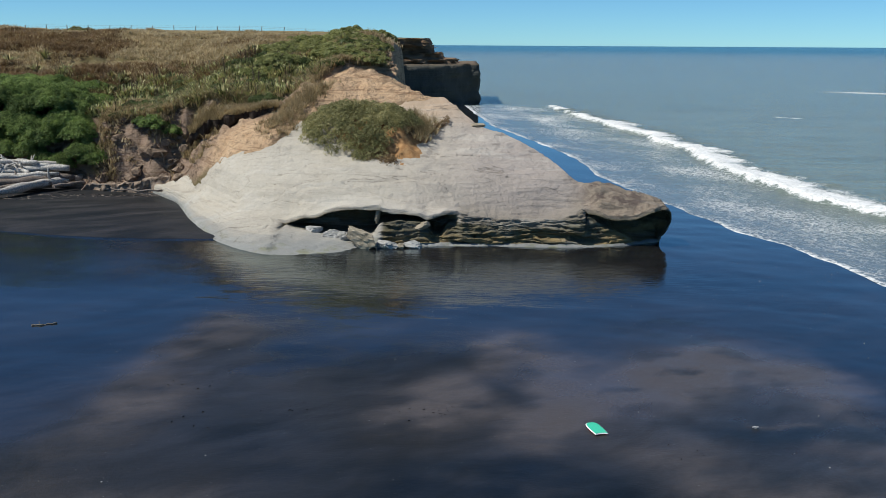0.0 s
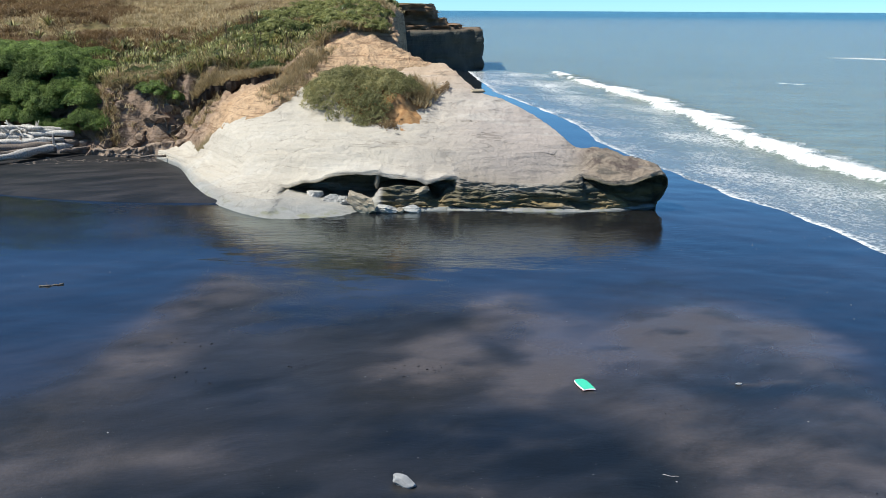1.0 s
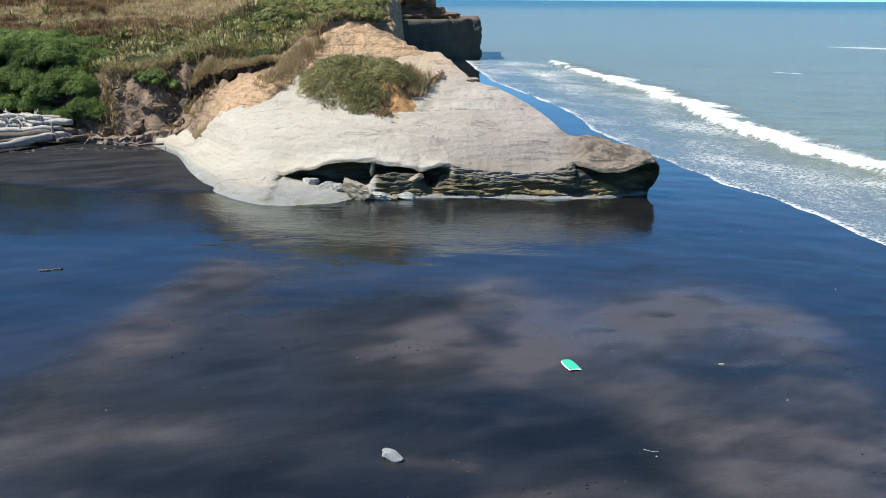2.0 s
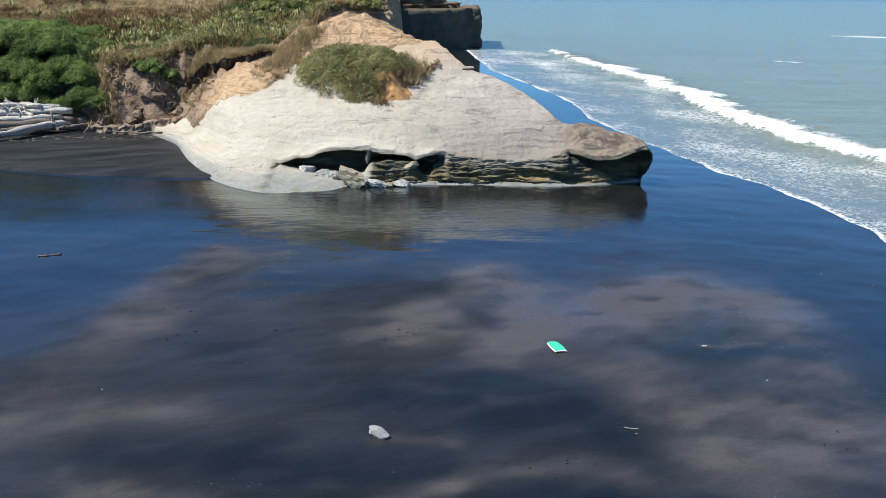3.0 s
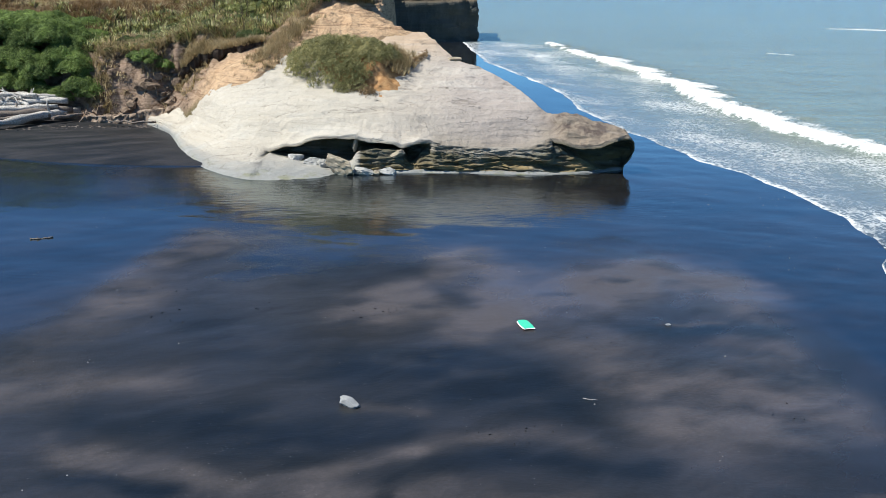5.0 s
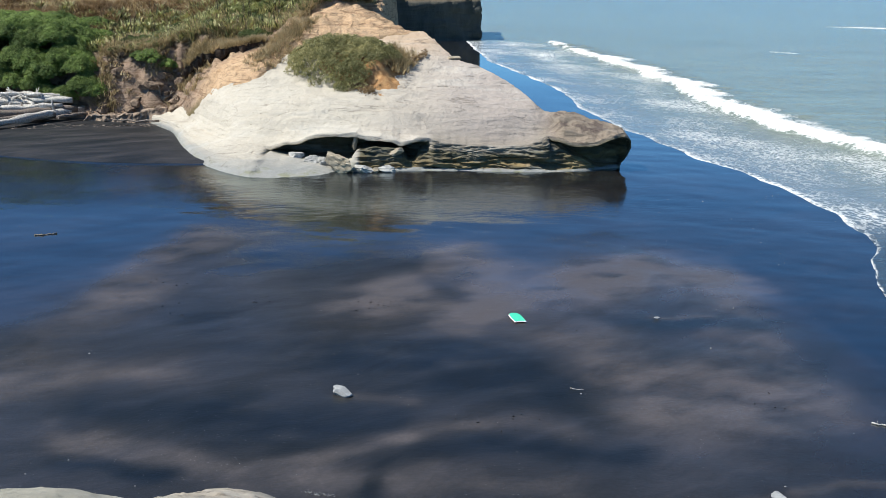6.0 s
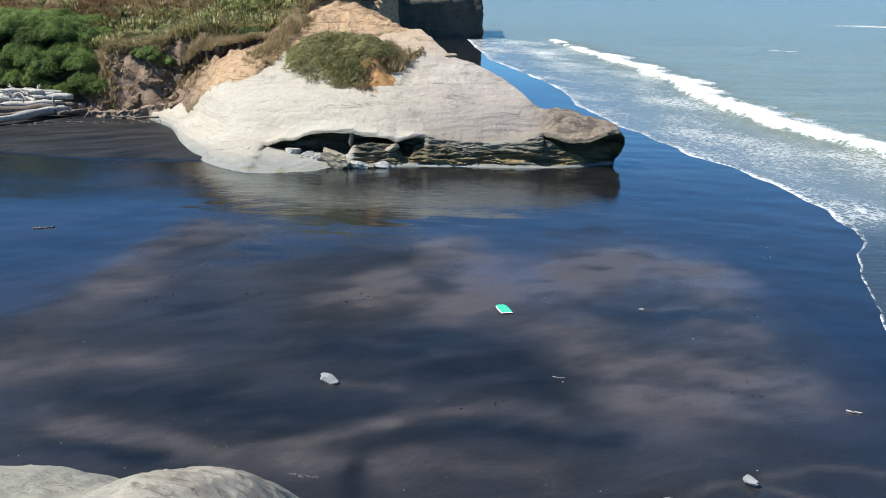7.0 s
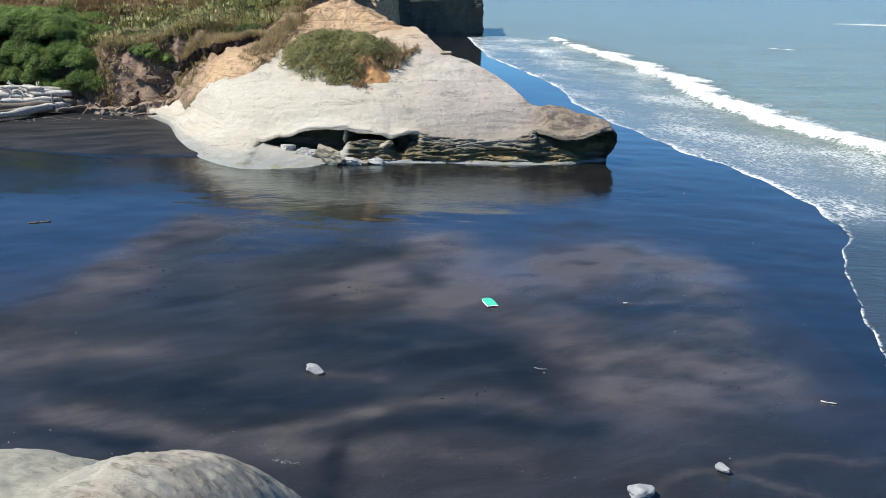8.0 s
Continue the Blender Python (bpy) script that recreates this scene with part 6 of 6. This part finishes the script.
# loose blocks on the slab's edge
stone("rock_fragment", "dark flat rock fragment on the edge of the slab", 2.0, 71.3, 6.95, (0.75, 0.4, 0.22), 41, MAT_BOULDER, (0, 0, -10), 0.7, 3, "rock")


def near_rock():
    """Rounded pale outcrop close below the camera."""
    def top(x, y):
        def dome(cx, cy, rx, ry, h, turn=0.0, p=2.2):
            c, s = math.cos(turn), math.sin(turn)
            u, v = ((x - cx) * c + (y - cy) * s) / rx, ((y - cy) * c - (x - cx) * s) / ry
            d = abs(u) ** p + abs(v) ** p
            return h * (1 - d) if d < 1.6 else -0.6 * h
        hs = [dome(-5.6, 7.0, 5.0, 8.5, 3.95), dome(-2.75, 7.2, 3.3, 8.5, 4.1, -0.2), dome(0.0, 6.5, 2.4, 6.6, 2.6, 0.1)]
        k = 0.4
        m = max(hs)
        z = m + k * math.log(sum(math.exp((h - m) / k) for h in hs))
        return max(z, -0.8)
    grid, up, foot = [], [], []
    for i in range(220):
        row = []
        for j in range(220):
            x, y = -12.5 + 16 * j / 219, -3 + 20 * i / 219
            z = top(x, y)
            old = smooth(-4.6, -3.2, x + 0.6 * fbm(x * 0.5, y * 0.5, 2.0, 3))
            rough = 0.10 * fbm(x * 0.7, y * 0.7, 3.0, 5) + 0.04 * fbm(x * 3, y * 3, 1.0, 3) - old * (0.09 * abs(fbm(x * 1.1 + 0.5 * y, y * 2.4, 5.0, 5, 0.6)) - 0.03)
            row.append((x, y, ground_z(x, y) + z + rough))
            up.append(0.84 * smooth(-4.6, -2.6, x + 0.8 * fbm(x * 0.5, y * 0.5, 2.0, 3)))
            foot.append(smooth(0.8, 0.0, z))
        grid.append(row)
    me = sheet("near_rock", grid, MAT_NEAR)
    me.attributes.new("up", "FLOAT", "POINT").data.foreach_set("value", up)
    me.attributes.new("under", "FLOAT", "POINT").data.foreach_set("value", [0.0] * len(up))
    me.attributes.new("foot", "FLOAT", "POINT").data.foreach_set("value", foot)
    root = tagged(new("rounded_rock"), "rounded pale mudstone outcrop rising from the wet sand", "rock")
    part("hump", me, MAT_NEAR, root)
    return root


MAT_WHITE = plain("white_stone", (0.25, 0.255, 0.255), (0.38, 0.385, 0.385), 4.0, 0.7, 0.3, 0.03)
near_rock()
stone("small_rock", "small pale rock beside the rounded outcrop", 1.75, 12.35, 0.55, (0.55, 0.4, 0.6), 55, MAT_STONE, (0, 0, 20), 0.3, 4, "rock")

# stones half sunk in the wet sand
stone("beach_stone", "white stone half sunk in wet black sand", -0.93, 22.9, ground_z(-0.93, 22.9) + 0.06, (0.37, 0.22, 0.17), 62, MAT_WHITE, (0, 8, -22), 0.28, 4, "stone", "stones on the sand")
stone("beach_stone", "pale stone in a scoured hollow of wet sand", 11.4, 17.5, ground_z(11.4, 17.5) + 0.08, (0.24, 0.14, 0.12), 67, MAT_WHITE, (0, 6, -40), 0.3, 4, "stone", "stones on the sand")
stone("beach_stone", "large rounded pale stone in a scoured hollow", 8.85, 16.0, ground_z(8.85, 16.0) + 0.12, (0.38, 0.30, 0.20), 71, MAT_WHITE, (0, 0, 15), 0.2, 4, "stone", "stones on the sand")
stone("beach_stone", "small white stone on the wet sand", 10.75, 31.1, ground_z(10.75, 31.1) + 0.04, (0.12, 0.07, 0.04), 73, MAT_WHITE, (0, 0, 15), 0.3, 3, "stone", "stones on the sand")
driftwood("driftwood_chip", "small forked pale driftwood chip on the wet sand", (15.8, 22.35, ground_z(15.9, 22.3) + 0.04), (16.25, 22.2, ground_z(16.2, 22.2) + 0.02), 0.03, 0.02, 0.05, 21, MAT_DRIFT, 1)
driftwood("driftwood_chip", "dark driftwood stick on the wet sand", (-18.1, 39.2, ground_z(-18, 39) + 0.03), (-17.2, 39.7, ground_z(-17.2, 39.7) + 0.03), 0.04, 0.03, 0.06, 22, MAT_DRIFT_DARK, 1)
driftwood("driftwood_chip", "short pale stick lying on the wet sand", (6.5, 24.0, ground_z(6.5, 24) + 0.02), (6.95, 23.9, ground_z(6.9, 23.9) + 0.02), 0.012, 0.008, 0.03, 23, MAT_DRIFT, 0)


def pebbles():
    """Countless specks of shell and pumice on the sand."""
    r = random.Random(17)
    verts, faces = [], []
    for k in range(2600):
        y = 14 + 44 * r.random() ** 1.6
        x = r.gauss(0, 1) * 3 + y * r.uniform(-0.52, 0.55)
        if x > 25 or noise.noise((x * 0.2, y * 0.2, 3.3)) < r.uniform(-0.6, 0.4):
            continue
        s = r.uniform(0.006, 0.016) * (1.8 if r.random() < 0.05 else 0.85)
        z = ground_z(x, y) + s * 0.5
        a = r.uniform(0, 6.28)
        b = len(verts)
        for i in range(5):
            t = a + i * 1.2566
            verts.append((x + math.cos(t) * s * 1.4, y + math.sin(t) * s, z - s * 0.6))
        verts.append((x, y, z + s * 0.7))
        faces += [(b + i, b + (i + 1) % 5, b + 5) for i in range(5)]
    me = bpy.data.meshes.new("shell_specks")
    me.from_pydata(verts, [], faces)
    me.materials.append(MAT_WHITE)
    tagged(new("shell_specks", me), "white shell and pumice specks scattered on the sand", "pebbles", kind="stuff")


pebbles()


def litter(name, label, n, seed, mat, place, size):
    """Small bits of wood and weed lying on the sand."""
    r = random.Random(seed)
    verts, faces = [], []
    for k in range(n):
        x, y = place(r)
        z = ground_z(x, y) + 0.16 * smooth(0.0, 0.7, y - pan_edge(x)) * smooth(-9, -15, x)
        a, s, w = r.uniform(0, 6.283), size * r.uniform(0.4, 1.6), size * r.uniform(0.08, 0.3)
        dx, dy = math.cos(a), math.sin(a)
        b = len(verts)
        verts += [(x - dx * s, y - dy * s, z + 0.01), (x - dy * w, y + dx * w, z), (x + dx * s, y + dy * s, z + 0.015), (x + dy * w, y - dx * w, z), (x, y, z + 0.02 + w * 0.9)]
        faces += [(b, b + 1, b + 4), (b + 1, b + 2, b + 4), (b + 2, b + 3, b + 4), (b + 3, b, b + 4)]
    me = bpy.data.meshes.new(name)
    me.from_pydata(verts, [], faces)
    me.materials.append(mat)
    tagged(new(name, me), label, "litter", kind="stuff")


def by_logs(r):
    t = r.random()
    return -33.5 + 11 * t + r.gauss(0, 0.5), 71.5 + 2.2 * t - 3.0 * (1 - t) * r.random() + r.gauss(0, 0.35)


def in_clumps(r):
    cx, cy = r.choice(((-0.55, 31.6), (-0.2, 31.3), (-5.5, 31.4), (-9.6, 33.0), (3.9, 21.6), (4.4, 21.3), (-8.8, 30.2), (12.0, 23.4), (8.0, 28.5), (1.8, 34.5)))
    return cx + r.gauss(0, 0.7), cy + r.gauss(0, 0.45)


def on_scum(r):
    t = r.random()
    return -1.2 + 0.85 * t + r.gauss(0, 0.06), 16.85 - 0.14 * t + r.gauss(0, 0.04)


MAT_WEED = plain("dark_weed", (0.008, 0.007, 0.006), (0.022, 0.018, 0.015), 8.0, 0.5)
litter("wood_litter", "small bits of driftwood litter along the tide line", 150, 31, MAT_DRIFT_DARK, by_logs, 0.16)
litter("foam_flecks", "flecks of dried white foam on the wet sand", 60, 33, MAT_WHITE, on_scum, 0.035)
litter("weed_bits", "dark bits of weed scattered on the wet sand", 60, 32, MAT_WEED, in_clumps, 0.05)


def bodyboard():
    """Foam bodyboard: rounded nose, slightly hollow tail, raised rails."""
    teal = plain("teal_foam", (0.05, 0.50, 0.31), (0.07, 0.57, 0.36), 12.0, 0.55, 0.35, 0.003)
    red = plain("red_foam", (0.75, 0.10, 0.10), (0.85, 0.16, 0.15), 12.0, 0.5, 0.35, 0.002)
    white = plain("white_foam", (0.80, 0.78, 0.76), (0.86, 0.85, 0.83), 12.0, 0.5, 0.35, 0.002)
    root = tagged(new("bodyboard"), "teal foam bodyboard with red and white rails on wet sand", "bodyboard")

    def outline(inset):
        pts = []
        L, W = 0.99, 0.52
        for i in range(25):
            t = i / 24
            y = -L / 2 + inset + (L - 2 * inset) * t
            w = W / 2 - inset
            w *= 0.84 + 0.16 * math.sin(math.pi * min(1, (t * 0.9 + 0.10)))
            if t > 0.78:
                w *= math.sqrt(max(0.0, 1 - ((t - 0.78) / 0.22) ** 2.6 * 0.72))
            pts.append((w, y))
        left = [(-w, y) for w, y in reversed(pts)]
        tail = [(-0.13, -L / 2 + inset + 0.035), (0, -L / 2 + inset + 0.05), (0.13, -L / 2 + inset + 0.035)]
        return pts + left + tail

    def slab(inset0, inset1, z0, z1):
        bm = bmesh.new()
        lo = [bm.verts.new((x, y, z0 + 0.05 * max(0, y) ** 2)) for x, y in outline(inset0)]
        hi = [bm.verts.new((x, y, z1 + 0.05 * max(0, y) ** 2)) for x, y in outline(inset1)]
        n = len(lo)
        for i in range(n):
            bm.faces.new((lo[i], lo[(i + 1) % n], hi[(i + 1) % n], hi[i]))
        bm.faces.new(hi)
        bm.faces.new(lo[::-1])
        return bm

    part("slick", slab(0.012, 0.0, 0.0, 0.022), red, root, "red slick bottom and lower rail")
    part("rail", slab(0.0, 0.022, 0.022, 0.05), white, root, "white chamfered upper rail")
    part("deck", slab(0.024, 0.03, 0.05, 0.056), teal, root, "teal foam deck")
    root.matrix_world = pose(5.06, 30.42, ground_z(5.06, 30.42) + 0.01, 0, 1.9, 16)
    return root


bodyboard()


def fence():
    wood = plain("fence_wood", (0.16, 0.13, 0.10), (0.26, 0.22, 0.18), 5.0)
    wire = plain("fence_wire", (0.25, 0.25, 0.25), (0.30, 0.30, 0.30), 5.0, 0.5, 0.5)
    root = tagged(new("fence"), "post and wire fence along the hilltop skyline", "fence")
    tops = []
    bm = bmesh.new()
    tube(bm, [(0, 0, -0.3), (0, 0, 0.6), (0.02, 0, 1.2)], [0.085, 0.08, 0.075], 7)
    post = bpy.data.meshes.new("post")
    bm.to_mesh(post)
    bm.free()
    post.materials.append(wood)
    r = random.Random(9)
    for i in range(24):
        x, y = -112 + i * 4.6, 205 - 0.55 * i
        z = hill(x, y)[0]
        p = part("post", post, wood, root)
        p.matrix_world = pose(x, y, z, r.uniform(-4, 4), r.uniform(-5, 5), 0)
        tops.append((x, y, z))
    for h in (0.45, 0.8, 1.1):
        bm = bmesh.new()
        tube(bm, [(x, y - 0.09, z + h) for x, y, z in tops], [0.012] * len(tops), 4)
        part("wire", bm, wire, root)
    return root


fence()
# dark bushes added in the slipped hollow to stand for its overhang shadow
for x, y, s in ((-40.6, 102.4, 0.9), (-39.2, 102.2, 1.1), (-37.8, 102.3, 1.0), (-36.2, 102.6, 0.8)):
    put_copy(deep, x, y, hill(x, y)[0], s, x, 0.8)
# dark bushes on the skyline
for x, y, s in ((-128, 330, 2.6), (-124, 331, 1.8), (-77, 202, 0.8)):
    put_copy(low[0], x, y, hill(x, y)[0], s, x, 0.9)
